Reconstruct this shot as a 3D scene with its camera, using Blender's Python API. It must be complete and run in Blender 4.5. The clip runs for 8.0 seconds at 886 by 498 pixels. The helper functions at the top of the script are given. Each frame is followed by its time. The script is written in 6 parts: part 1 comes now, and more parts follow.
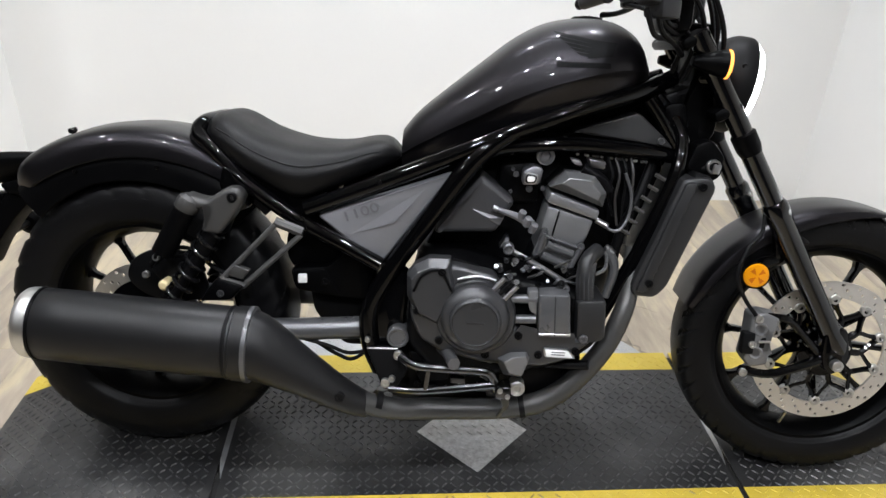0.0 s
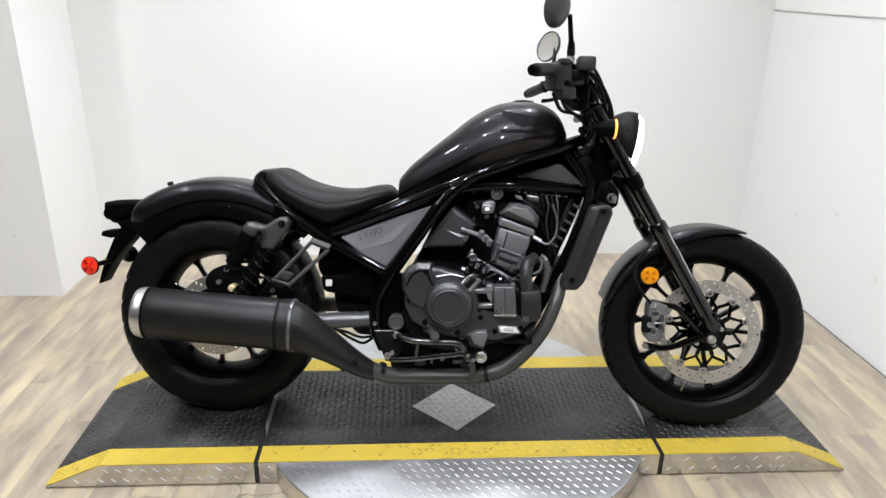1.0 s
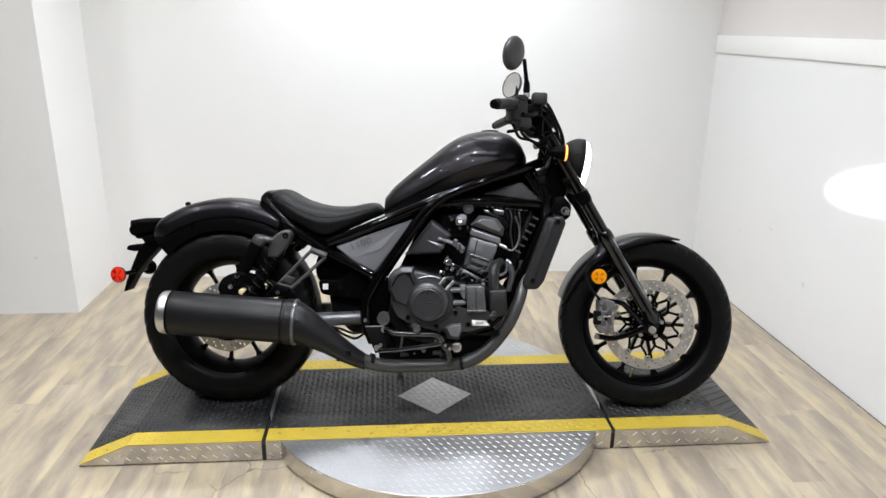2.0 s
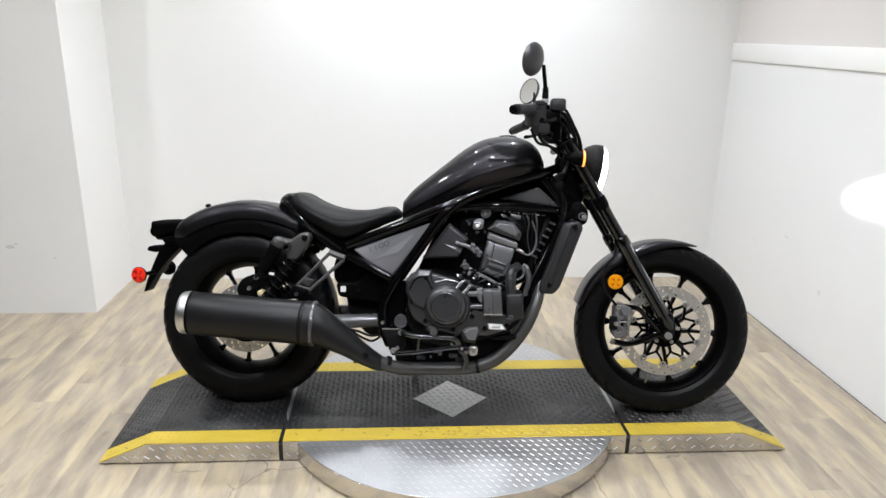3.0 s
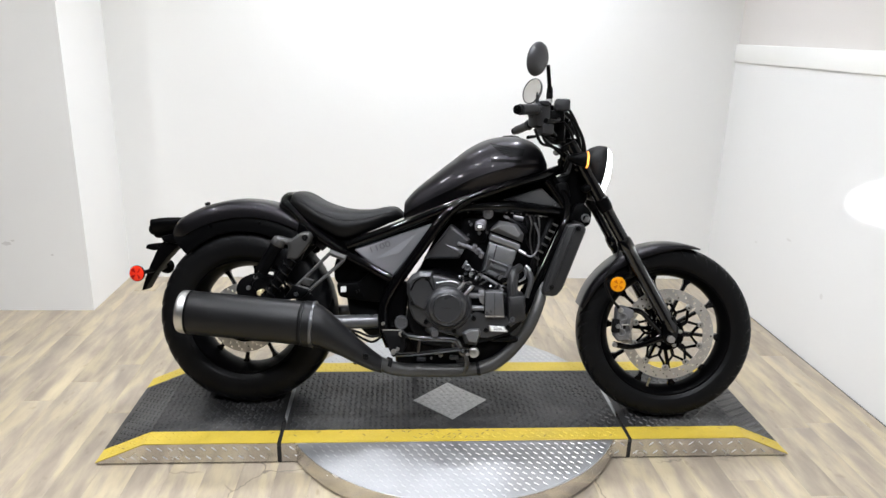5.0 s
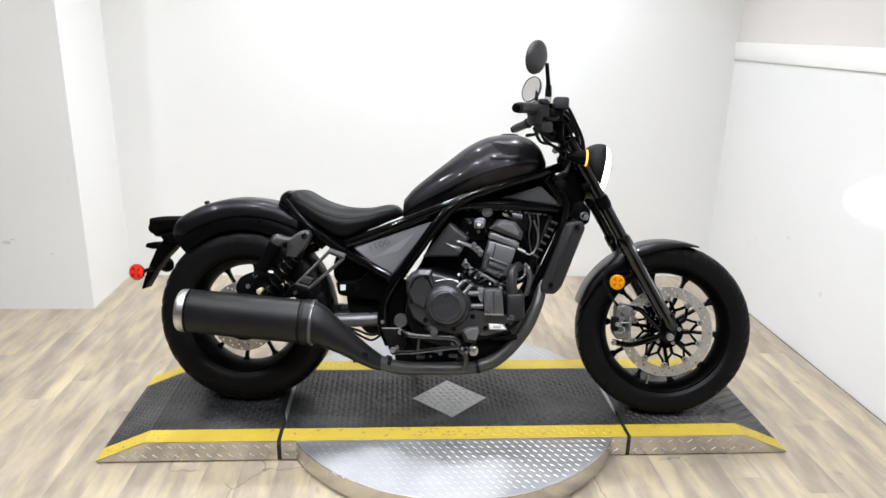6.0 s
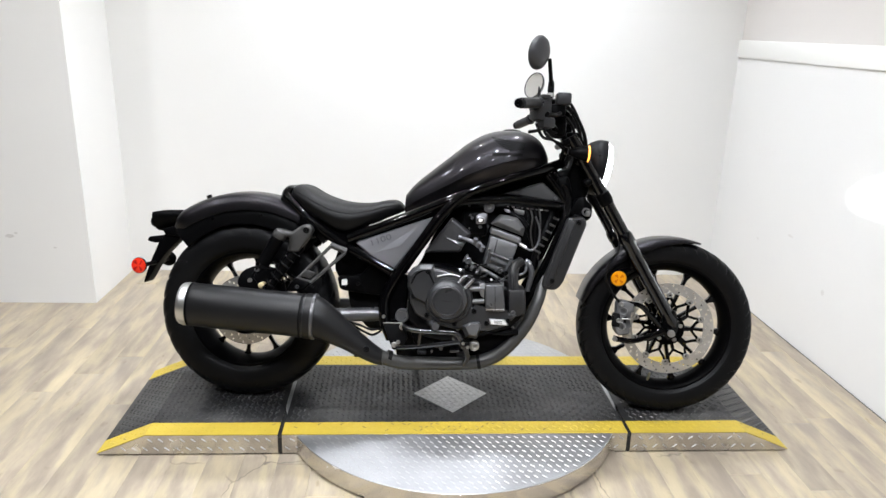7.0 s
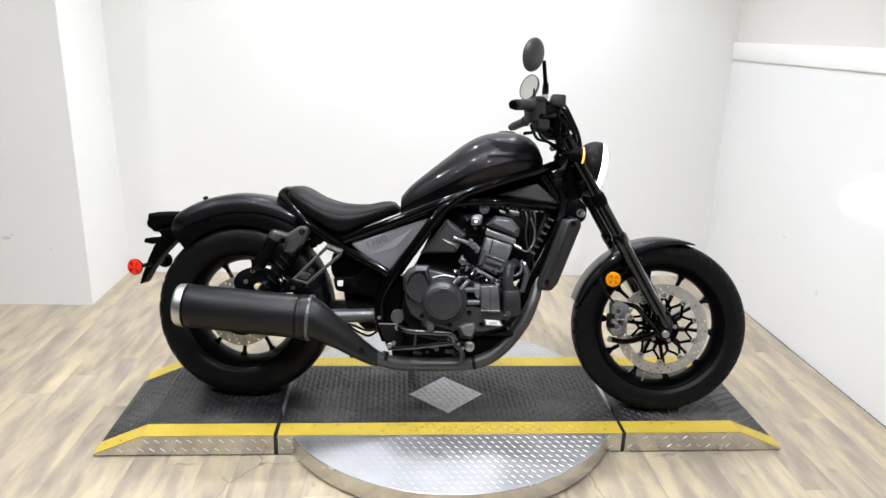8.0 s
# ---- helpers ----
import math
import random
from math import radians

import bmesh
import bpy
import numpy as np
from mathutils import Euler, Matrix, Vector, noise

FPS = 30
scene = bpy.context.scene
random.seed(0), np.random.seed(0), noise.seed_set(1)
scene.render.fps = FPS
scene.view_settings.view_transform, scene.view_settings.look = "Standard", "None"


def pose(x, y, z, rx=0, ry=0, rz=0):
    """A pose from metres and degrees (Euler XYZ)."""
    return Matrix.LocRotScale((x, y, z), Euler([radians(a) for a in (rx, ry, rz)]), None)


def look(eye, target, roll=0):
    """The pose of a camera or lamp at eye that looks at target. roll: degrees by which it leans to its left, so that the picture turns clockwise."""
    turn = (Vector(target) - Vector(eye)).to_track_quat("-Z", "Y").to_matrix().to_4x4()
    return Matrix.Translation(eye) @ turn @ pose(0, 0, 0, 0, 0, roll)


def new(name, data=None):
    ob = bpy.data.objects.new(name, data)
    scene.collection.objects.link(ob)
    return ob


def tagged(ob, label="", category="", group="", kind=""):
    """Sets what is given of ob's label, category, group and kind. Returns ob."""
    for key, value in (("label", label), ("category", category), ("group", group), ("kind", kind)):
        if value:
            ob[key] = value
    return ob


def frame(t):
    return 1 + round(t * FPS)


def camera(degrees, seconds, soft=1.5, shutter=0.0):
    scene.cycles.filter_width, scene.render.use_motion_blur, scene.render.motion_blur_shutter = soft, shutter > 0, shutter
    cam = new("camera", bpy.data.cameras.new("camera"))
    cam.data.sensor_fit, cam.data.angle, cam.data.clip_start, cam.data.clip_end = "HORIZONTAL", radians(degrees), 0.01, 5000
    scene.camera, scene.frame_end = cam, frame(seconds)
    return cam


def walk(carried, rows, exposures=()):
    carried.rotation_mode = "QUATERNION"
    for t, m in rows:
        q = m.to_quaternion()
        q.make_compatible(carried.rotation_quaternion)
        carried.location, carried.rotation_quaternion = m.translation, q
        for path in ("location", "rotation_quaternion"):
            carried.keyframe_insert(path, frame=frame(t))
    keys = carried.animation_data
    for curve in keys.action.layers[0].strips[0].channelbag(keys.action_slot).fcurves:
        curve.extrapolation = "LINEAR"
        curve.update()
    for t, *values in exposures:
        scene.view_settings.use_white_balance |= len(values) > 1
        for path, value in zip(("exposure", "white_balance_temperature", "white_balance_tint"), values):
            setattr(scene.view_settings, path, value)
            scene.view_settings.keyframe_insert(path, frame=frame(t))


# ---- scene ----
cam = camera(64.2, 8.0, soft=1.5)
PATH = [
    (0, (1.018, -1.095, 1.329), (1.159, 0.665, 0.388), 2.3),
    (0.5, (1.000, -1.470, 1.384), (1.175, 0.355, 0.586), 1.5),
    (1, (1.051, -1.771, 1.406), (1.163, 0.098, 0.704), 1.0),
    (1.5, (1.079, -1.980, 1.429), (1.172, -0.085, 0.795), 1.0),
    (2, (1.047, -2.158, 1.434), (1.202, -0.257, 0.833), 0.7),
    (3.5, (1.015, -2.175, 1.431), (1.135, -0.266, 0.845), 1.2),
    (4, (1.011, -2.162, 1.429), (1.147, -0.26, 0.827), 1.3),
    (4.5, (1.004, -2.149, 1.431), (1.14, -0.243, 0.843), 1.6),
    (6, (1.008, -2.152, 1.434), (1.143, -0.247, 0.839), 1.5),
    (6.5, (1.011, -2.159, 1.424), (1.146, -0.254, 0.829), 1.4),
    (7, (1.011, -2.158, 1.422), (1.139, -0.254, 0.824), 1.8),
    (7.5, (1.011, -2.162, 1.425), (1.148, -0.26, 0.823), 1.9),
    (8, (1.018, -2.169, 1.422), (1.153, -0.264, 0.83), 1.8),
]
EXPOSURES = [(0, -0.1), (0.5, -0.05), (1.0, -0.05), (1.5, -0.1), (2.0, -0.15), (3.5, -0.12), (4.6, -0.08), (6.0, 0.02), (8, 0.04)]
walk(cam, [(t, look(eye, target, roll)) for t, eye, target, roll in PATH], EXPOSURES)

# ---- world and lights ----
world = bpy.data.worlds.new("room_ambient")
world.use_nodes = True
world.node_tree.nodes["Background"].inputs[0].default_value = (0.97, 0.99, 1.0, 1)
world.node_tree.nodes["Background"].inputs[1].default_value = 0.25
scene.world = world
CEILING = 2.75
# The two lamps furthest left are added, unseen, to brighten the projecting wall.
LAMPS = [(-0.1, -0.6, 0.7), (0.75, -0.6, 1.0), (1.55, -0.6, 1.2), (0.35, 1.05, 0.75), (1.1, 1.1, 1.0), (1.8, 1.1, 1.25), (-1.0, 0.3, 0.6), (-1.15, -0.8, 0.75), (0.35, -1.9, 1.4), (1.5, -1.9, 1.6)]
LAMP_WATTS = 76.0
LAMP_CONE, LAMP_BLEND = 136.0, 0.7


# ---- materials ----
def node_material(name):
    m = bpy.data.materials.new(name)
    m.use_nodes = True
    return m, m.node_tree.nodes, m.node_tree.links, m.node_tree.nodes["Principled BSDF"]


def surface(name, base, rough=0.5, metal=0.0, coat=0.0, vary=0.12, scale=18.0, bump=0.05, grain=180.0, rough_vary=0.12, per_piece=0.0, spec=0.5, stretch=(1, 1, 1)):
    """A surface with variation at two scales in colour and gloss, and a fine relief."""
    m, nodes, links, bsdf = node_material(name)
    co = nodes.new("ShaderNodeTexCoord")
    mp = nodes.new("ShaderNodeMapping")
    mp.inputs["Scale"].default_value = stretch
    links.new(co.outputs["Object"], mp.inputs["Vector"])
    big, fine = nodes.new("ShaderNodeTexNoise"), nodes.new("ShaderNodeTexNoise")
    big.inputs["Scale"].default_value, big.inputs["Detail"].default_value = scale, 5
    fine.inputs["Scale"].default_value, fine.inputs["Detail"].default_value = grain, 3
    for n in (big, fine):
        links.new(mp.outputs[0], n.inputs["Vector"])
    mix = nodes.new("ShaderNodeMix")
    mix.data_type = "RGBA"
    lo = [c * (1 - vary) for c in base]
    hi = [min(1, c * (1 + vary)) for c in base]
    mix.inputs[6].default_value, mix.inputs[7].default_value = (*lo, 1), (*hi, 1)
    add = nodes.new("ShaderNodeMath")
    add.operation = "MULTIPLY_ADD"
    add.inputs[1].default_value = 0.35
    links.new(fine.outputs[0], add.inputs[0])
    half = nodes.new("ShaderNodeMath")
    half.operation = "MULTIPLY"
    half.inputs[1].default_value = 0.65
    links.new(big.outputs[0], half.inputs[0])
    links.new(half.outputs[0], add.inputs[2])
    links.new(add.outputs[0], mix.inputs[0])
    last = mix.outputs[2]
    if per_piece:
        info, hsv, rng = nodes.new("ShaderNodeObjectInfo"), nodes.new("ShaderNodeHueSaturation"), nodes.new("ShaderNodeMapRange")
        rng.inputs[3].default_value, rng.inputs[4].default_value = 1 - per_piece, 1 + per_piece
        links.new(info.outputs["Random"], rng.inputs[0])
        links.new(rng.outputs[0], hsv.inputs["Value"])
        links.new(last, hsv.inputs["Color"])
        last = hsv.outputs[0]
    links.new(last, bsdf.inputs["Base Color"])
    rr = nodes.new("ShaderNodeMapRange")
    rr.inputs[3].default_value, rr.inputs[4].default_value = max(0.02, rough - rough_vary), min(1, rough + rough_vary)
    links.new(big.outputs[0], rr.inputs[0])
    links.new(rr.outputs[0], bsdf.inputs["Roughness"])
    bsdf.inputs["Metallic"].default_value = metal
    bsdf.inputs["Coat Weight"].default_value, bsdf.inputs["Coat Roughness"].default_value = coat, 0.04
    bsdf.inputs["Specular IOR Level"].default_value = spec
    if bump:
        bp = nodes.new("ShaderNodeBump")
        bp.inputs["Strength"].default_value, bp.inputs["Distance"].default_value = bump, 0.002
        links.new(fine.outputs[0], bp.inputs["Height"])
        links.new(bp.outputs[0], bsdf.inputs["Normal"])
    return m


def dusty(name, base, rough, dust):
    """Black deck paint under uneven grey dust and pale specks of grit."""
    m = surface(name, base, rough, vary=0.5, scale=7, bump=0.1, grain=260, rough_vary=0.12)
    nodes, links = m.node_tree.nodes, m.node_tree.links
    bsdf = nodes["Principled BSDF"]
    geo = nodes.new("ShaderNodeNewGeometry")
    last = bsdf.inputs["Base Color"].links[0].from_socket
    for scale, lo, hi, most, grey in ((4.2, 0.44, 0.66, 0.85, dust), (150.0, 0.69, 0.76, 0.8, 0.22)):
        spread, cover, mix = nodes.new("ShaderNodeTexNoise"), nodes.new("ShaderNodeMapRange"), nodes.new("ShaderNodeMix")
        spread.inputs["Scale"].default_value, spread.inputs["Detail"].default_value = scale, 6
        links.new(geo.outputs["Position"], spread.inputs["Vector"])
        cover.inputs[1].default_value, cover.inputs[2].default_value, cover.inputs[4].default_value = lo, hi, most
        links.new(spread.outputs[0], cover.inputs[0])
        mix.data_type = "RGBA"
        mix.inputs[7].default_value = (grey, grey * 0.985, grey * 0.96, 1)
        links.new(cover.outputs[0], mix.inputs[0])
        links.new(last, mix.inputs[6])
        last = mix.outputs[2]
    links.new(last, bsdf.inputs["Base Color"])
    return m


def glow(name, color, strength, base=(0.8, 0.8, 0.8)):
    m, nodes, links, bsdf = node_material(name)
    bsdf.inputs["Base Color"].default_value = (*base, 1)
    bsdf.inputs["Emission Color"].default_value = (*color, 1)
    bsdf.inputs["Emission Strength"].default_value = strength
    bsdf.inputs["Roughness"].default_value = 0.15
    return m


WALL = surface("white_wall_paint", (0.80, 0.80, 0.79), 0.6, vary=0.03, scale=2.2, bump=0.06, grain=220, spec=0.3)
# Same white paint, darkened to stand in for weaker light on the right wall.
WALL_DIMMED = surface("white_wall_paint_dimmed", (0.72, 0.72, 0.715), 0.6, vary=0.03, scale=2.2, bump=0.06, grain=220, spec=0.3)
BEIGE = surface("beige_wall_paint", (0.64, 0.615, 0.595), 0.6, vary=0.04, scale=2.2, bump=0.06, grain=220, spec=0.3)
SHOP = surface("dark_shop_wall", (0.07, 0.07, 0.072), 0.7, vary=0.2, scale=2.5)
CEIL = surface("ceiling_paint", (0.42, 0.42, 0.41), 0.8, vary=0.04, scale=3)
TRIM = surface("trim_paint", (0.80, 0.80, 0.78), 0.4, vary=0.03, scale=5)
SCUFF = surface("scuff_mark", (0.64, 0.63, 0.62), 0.7, vary=0.15, scale=30)
FRAME_BLACK = surface("gloss_black_paint", (0.0010, 0.0010, 0.0012), 0.07, coat=0.18, vary=0.1, bump=0, rough_vary=0.03, spec=0.14)
FORK_BLACK = surface("polished_black_enamel", (0.0012, 0.0013, 0.0017), 0.11, coat=0.3, vary=0.1, bump=0, rough_vary=0.03, spec=0.45)
PAINT = surface("gunmetal_metallic_paint", (0.0175, 0.0165, 0.0188), 0.38, metal=0.9, coat=0.22, vary=0.25, scale=9, bump=0.02, grain=1400, rough_vary=0.04)
PLASTIC = surface("satin_black_plastic", (0.0012, 0.0012, 0.0014), 0.42, spec=0.05, vary=0.15, scale=30, bump=0.08, grain=600)
MATTE = surface("matte_black_coating", (0.0040, 0.0040, 0.0044), 0.5, spec=0.10, vary=0.15, scale=25, bump=0.1, grain=500)
MUFFLER = surface("matte_grey_heat_coating", (0.0095, 0.0095, 0.0100), 0.40, spec=0.28, metal=0.2, vary=0.1, scale=14, bump=0.08, grain=700)
ENGINE = surface("engine_grey_coating", (0.112, 0.113, 0.118), 0.31, metal=0.55, vary=0.15, scale=22, bump=0.12, grain=420)
ENGINE_DARK = surface("engine_black_coating", (0.0032, 0.0032, 0.0036), 0.36, spec=0.10, metal=0.2, vary=0.18, scale=25, bump=0.12, grain=420)
HEAD_GREY = surface("cylinder_head_grey", (0.175, 0.176, 0.181), 0.34, metal=0.55, vary=0.15, scale=22, bump=0.12, grain=420)
ENGINE_CASE = surface("dark_engine_casing", (0.046, 0.0465, 0.049), 0.33, metal=0.5, vary=0.18, scale=22, bump=0.12, grain=420)
GREY_COVER = surface("matte_silver_grey_plastic", (0.20, 0.20, 0.216), 0.42, metal=0.5, vary=0.08, scale=12, bump=0.06, grain=700)
AIRBOX = surface("slate_grey_plastic", (0.036, 0.036, 0.039), 0.42, metal=0.2, vary=0.1, scale=15, bump=0.08, grain=600)
SPRING = surface("satin_black_spring", (0.004, 0.004, 0.0044), 0.16, spec=0.4, vary=0.1, scale=30, bump=0.03)
COVER_DARK = surface("dark_grey_plastic", (0.015, 0.015, 0.016), 0.42, metal=0.2, vary=0.1, scale=15, bump=0.08, grain=600)
DARK_STEEL = surface("dark_polished_steel", (0.085, 0.085, 0.088), 0.22, metal=1.0, vary=0.15, scale=30, bump=0.05)
ALU = surface("brushed_aluminium", (0.40, 0.40, 0.41), 0.32, metal=1.0, vary=0.15, scale=30, bump=0.1, grain=300)
STEEL = surface("zinc_plated_steel", (0.46, 0.455, 0.44), 0.40, metal=1.0, vary=0.15, scale=40, bump=0.05)
DISC = surface("brushed_disc_steel", (0.64, 0.62, 0.59), 0.38, metal=1.0, vary=0.1, scale=60, bump=0.08, grain=500)
CHROME = surface("polished_end_cap_steel", (0.66, 0.66, 0.65), 0.40, metal=1.0, vary=0.1, scale=20, bump=0.03)
RUBBER = surface("tyre_rubber", (0.0028, 0.0028, 0.0032), 0.43, vary=0.4, scale=35, bump=0.2, grain=350, spec=0.15)
VINYL = surface("black_seat_vinyl", (0.0022, 0.0022, 0.0025), 0.46, spec=0.18, vary=0.12, scale=14, bump=0.25, grain=520, rough_vary=0.08)
BRONZE = surface("header_heat_coating", (0.066, 0.0655, 0.064), 0.42, metal=0.6, vary=0.35, scale=15, bump=0.1)
BRASS = surface("pale_brass", (0.75, 0.62, 0.36), 0.4, metal=0.4, vary=0.1, scale=40)
LOGO = surface("black_tank_decal", (0.0015, 0.0015, 0.0018), 0.6, spec=0.1, vary=0.1, bump=0)
LETTER = surface("dark_grey_lettering", (0.10, 0.10, 0.108), 0.4, vary=0.1, bump=0)
LABEL = surface("white_sticker", (0.75, 0.75, 0.74), 0.5, vary=0.05)
# No lamp: a faint glow is added to the reflector's amber.
AMBER = glow("amber_reflector", (1.0, 0.36, 0.01), 0.02, (0.70, 0.27, 0.004))
AMBER_LIT = glow("lit_amber_lens", (1.0, 0.36, 0.06), 2.2, (0.95, 0.5, 0.1))
RED_DEEP = surface("deep_red_prism", (0.30, 0.008, 0.006), 0.15, vary=0.1, bump=0)
AMBER_DEEP = surface("deep_amber_prism", (0.50, 0.13, 0.004), 0.15, vary=0.1, bump=0)
# Unlit reflector; its red carries the same slight added glow.
RED = glow("red_reflector", (1.0, 0.03, 0.01), 0.02, (0.70, 0.03, 0.012))
HEADLAMP = glow("lit_headlamp_lens", (0.93, 0.97, 1.0), 14.0)
LAMP_GLOW = glow("lit_ceiling_lamp", (1.0, 0.98, 0.94), 260.0)
BLACK_LUG = dusty("scuffed_black_tread", (0.036, 0.036, 0.037), 0.30, 0.10)
BLACK_DECK = dusty("worn_black_deck_paint", (0.0135, 0.0135, 0.014), 0.40, 0.062)
YELLOW = surface("worn_yellow_deck_paint", (0.53, 0.39, 0.045), 0.5, vary=0.2, scale=16, bump=0.1, grain=260)
TREAD = surface("bare_tread_plate", (0.46, 0.465, 0.475), 0.55, metal=1.0, vary=0.35, scale=8, bump=0.08, grain=300)
SCRAPED = surface("scraped_yellow_lugs", (0.22, 0.165, 0.050), 0.5, vary=0.4, scale=40, bump=0.05)
TREAD_WORN = surface("scratched_bare_plate", (0.70, 0.69, 0.67), 0.50, metal=0.7, vary=0.8, scale=75, bump=0.15, grain=160)
CAST = surface("cast_grey_aluminium", (0.050, 0.049, 0.048), 0.45, metal=0.45, vary=0.15, scale=30, bump=0.12, grain=420)
TREAD_DULL = surface("bare_tread_plate_skirt", (0.62, 0.60, 0.57), 0.24, metal=1.0, vary=0.12, scale=12, bump=0.06, grain=300)
TREAD_LUG = surface("polished_tread_bars", (0.54, 0.54, 0.54), 0.48, metal=1.0, vary=0.15, scale=20, bump=0.04, grain=300)
SWITCHGEAR = surface("grey_black_switchgear", (0.019, 0.019, 0.0205), 0.44, spec=0.26, vary=0.2, scale=40, bump=0.1, grain=500)
# Flat black that stands in for the shade under the decks and in gaps.
SHADOW_GAP = surface("black_gap_fill", (0.01, 0.01, 0.01), 0.8, vary=0.2)

mirror_glass, _n, _l, _b = node_material("mirror_glass")
_b.inputs["Base Color"].default_value, _b.inputs["Metallic"].default_value, _b.inputs["Roughness"].default_value = (0.9, 0.9, 0.9, 1), 1, 0.02


def plank_material():
    """Pale oak-look vinyl plank: streaked grain, knots and blotches, tinted plank by plank."""
    m, nodes, links, bsdf = node_material("oak_look_vinyl")
    co, info = nodes.new("ShaderNodeTexCoord"), nodes.new("ShaderNodeObjectInfo")
    shift = nodes.new("ShaderNodeVectorMath")
    shift.operation = "MULTIPLY_ADD"
    shift.inputs[1].default_value = (1, 1, 1)
    comb = nodes.new("ShaderNodeCombineXYZ")
    far = nodes.new("ShaderNodeMath")
    far.operation = "MULTIPLY"
    far.inputs[1].default_value = 97.0
    links.new(info.outputs["Random"], far.inputs[0])
    for i in range(3):
        links.new(far.outputs[0], comb.inputs[i])
    links.new(co.outputs["Object"], shift.inputs[0])
    links.new(comb.outputs[0], shift.inputs[2])

    def noise_at(scale, sx, sy, detail=4, rough=0.55):
        mp, n = nodes.new("ShaderNodeMapping"), nodes.new("ShaderNodeTexNoise")
        mp.inputs["Scale"].default_value = (sx, sy, 1)
        n.inputs["Scale"].default_value, n.inputs["Detail"].default_value, n.inputs["Roughness"].default_value = scale, detail, rough
        links.new(shift.outputs[0], mp.inputs["Vector"])
        links.new(mp.outputs[0], n.inputs["Vector"])
        return n

    blotch, streak, fine = noise_at(4.2, 3.0, 0.62, 5, 0.55), noise_at(11.0, 2.6, 0.50, 4, 0.55), noise_at(60, 5.0, 0.6)
    knot = noise_at(11, 2.2, 1.0, 2, 0.5)
    ramp = nodes.new("ShaderNodeValToRGB")
    r = ramp.color_ramp
    r.elements[0].position, r.elements[0].color = 0.35, (0.245, 0.206, 0.165, 1)
    r.elements[1].position, r.elements[1].color = 0.66, (0.475, 0.402, 0.272, 1)
    for pos, col in ((0.44, (0.300, 0.252, 0.196, 1)), (0.50, (0.358, 0.302, 0.226, 1)), (0.56, (0.425, 0.357, 0.245, 1))):
        r.elements.new(pos).color = col
    total = nodes.new("ShaderNodeMath")
    total.operation = "MULTIPLY_ADD"
    total.inputs[1].default_value = 0.56
    w = nodes.new("ShaderNodeMath")
    w.operation = "MULTIPLY_ADD"
    w.inputs[1].default_value, w.inputs[2].default_value = 0.30, 0.038
    links.new(streak.outputs[0], w.inputs[0])
    links.new(blotch.outputs[0], total.inputs[0])
    links.new(w.outputs[0], total.inputs[2])
    f2 = nodes.new("ShaderNodeMath")
    f2.operation = "MULTIPLY_ADD"
    f2.inputs[1].default_value = 0.06
    links.new(fine.outputs[0], f2.inputs[0])
    links.new(total.outputs[0], f2.inputs[2])
    links.new(f2.outputs[0], ramp.inputs[0])
    hsv, rng = nodes.new("ShaderNodeHueSaturation"), nodes.new("ShaderNodeMapRange")
    rng.inputs[3].default_value, rng.inputs[4].default_value = 0.96, 1.05
    links.new(info.outputs["Random"], rng.inputs[0])
    links.new(rng.outputs[0], hsv.inputs["Value"])
    links.new(ramp.outputs[0], hsv.inputs["Color"])
    dark, stain = nodes.new("ShaderNodeMapRange"), nodes.new("ShaderNodeMix")
    dark.inputs[1].default_value, dark.inputs[2].default_value, dark.inputs[4].default_value = 0.68, 0.80, 0.6
    links.new(knot.outputs[0], dark.inputs[0])
    stain.data_type, stain.blend_type = "RGBA", "MULTIPLY"
    stain.inputs[7].default_value = (0.48, 0.42, 0.36, 1)
    links.new(dark.outputs[0], stain.inputs[0])
    links.new(hsv.outputs[0], stain.inputs[6])
    # dirty hairline cracks in the worn floor round the turntable
    geo, dist, wob = nodes.new("ShaderNodeNewGeometry"), nodes.new("ShaderNodeVectorMath"), nodes.new("ShaderNodeTexNoise")
    dist.operation, dist.inputs[1].default_value = "DISTANCE", (1.224, 0.277, 0.0)
    links.new(geo.outputs["Position"], dist.inputs[0])
    wob.inputs["Scale"].default_value, wob.inputs["Detail"].default_value = 5.0, 4
    links.new(geo.outputs["Position"], wob.inputs["Vector"])
    bend = nodes.new("ShaderNodeVectorMath")
    bend.operation, bend.inputs[1].default_value = "MULTIPLY_ADD", (0.25, 0.25, 0.0)
    links.new(wob.outputs["Color"], bend.inputs[0])
    links.new(geo.outputs["Position"], bend.inputs[2])
    cell = nodes.new("ShaderNodeTexVoronoi")
    cell.feature, cell.inputs["Scale"].default_value = "DISTANCE_TO_EDGE", 2.6
    links.new(bend.outputs[0], cell.inputs["Vector"])
    line, zone, breaks, both, dirt = nodes.new("ShaderNodeMapRange"), nodes.new("ShaderNodeMapRange"), nodes.new("ShaderNodeMapRange"), nodes.new("ShaderNodeMath"), nodes.new("ShaderNodeMath")
    line.inputs[1].default_value, line.inputs[2].default_value, line.inputs[3].default_value, line.inputs[4].default_value = 0.0, 0.011, 1.0, 0.0
    links.new(cell.outputs["Distance"], line.inputs[0])
    zone.inputs[1].default_value, zone.inputs[2].default_value, zone.inputs[3].default_value, zone.inputs[4].default_value = 0.88, 1.12, 1.0, 0.0
    links.new(dist.outputs["Value"], zone.inputs[0])
    breaks.inputs[1].default_value, breaks.inputs[2].default_value = 0.45, 0.56
    links.new(wob.outputs[0], breaks.inputs[0])
    both.operation = dirt.operation = "MULTIPLY"
    links.new(line.outputs[0], both.inputs[0])
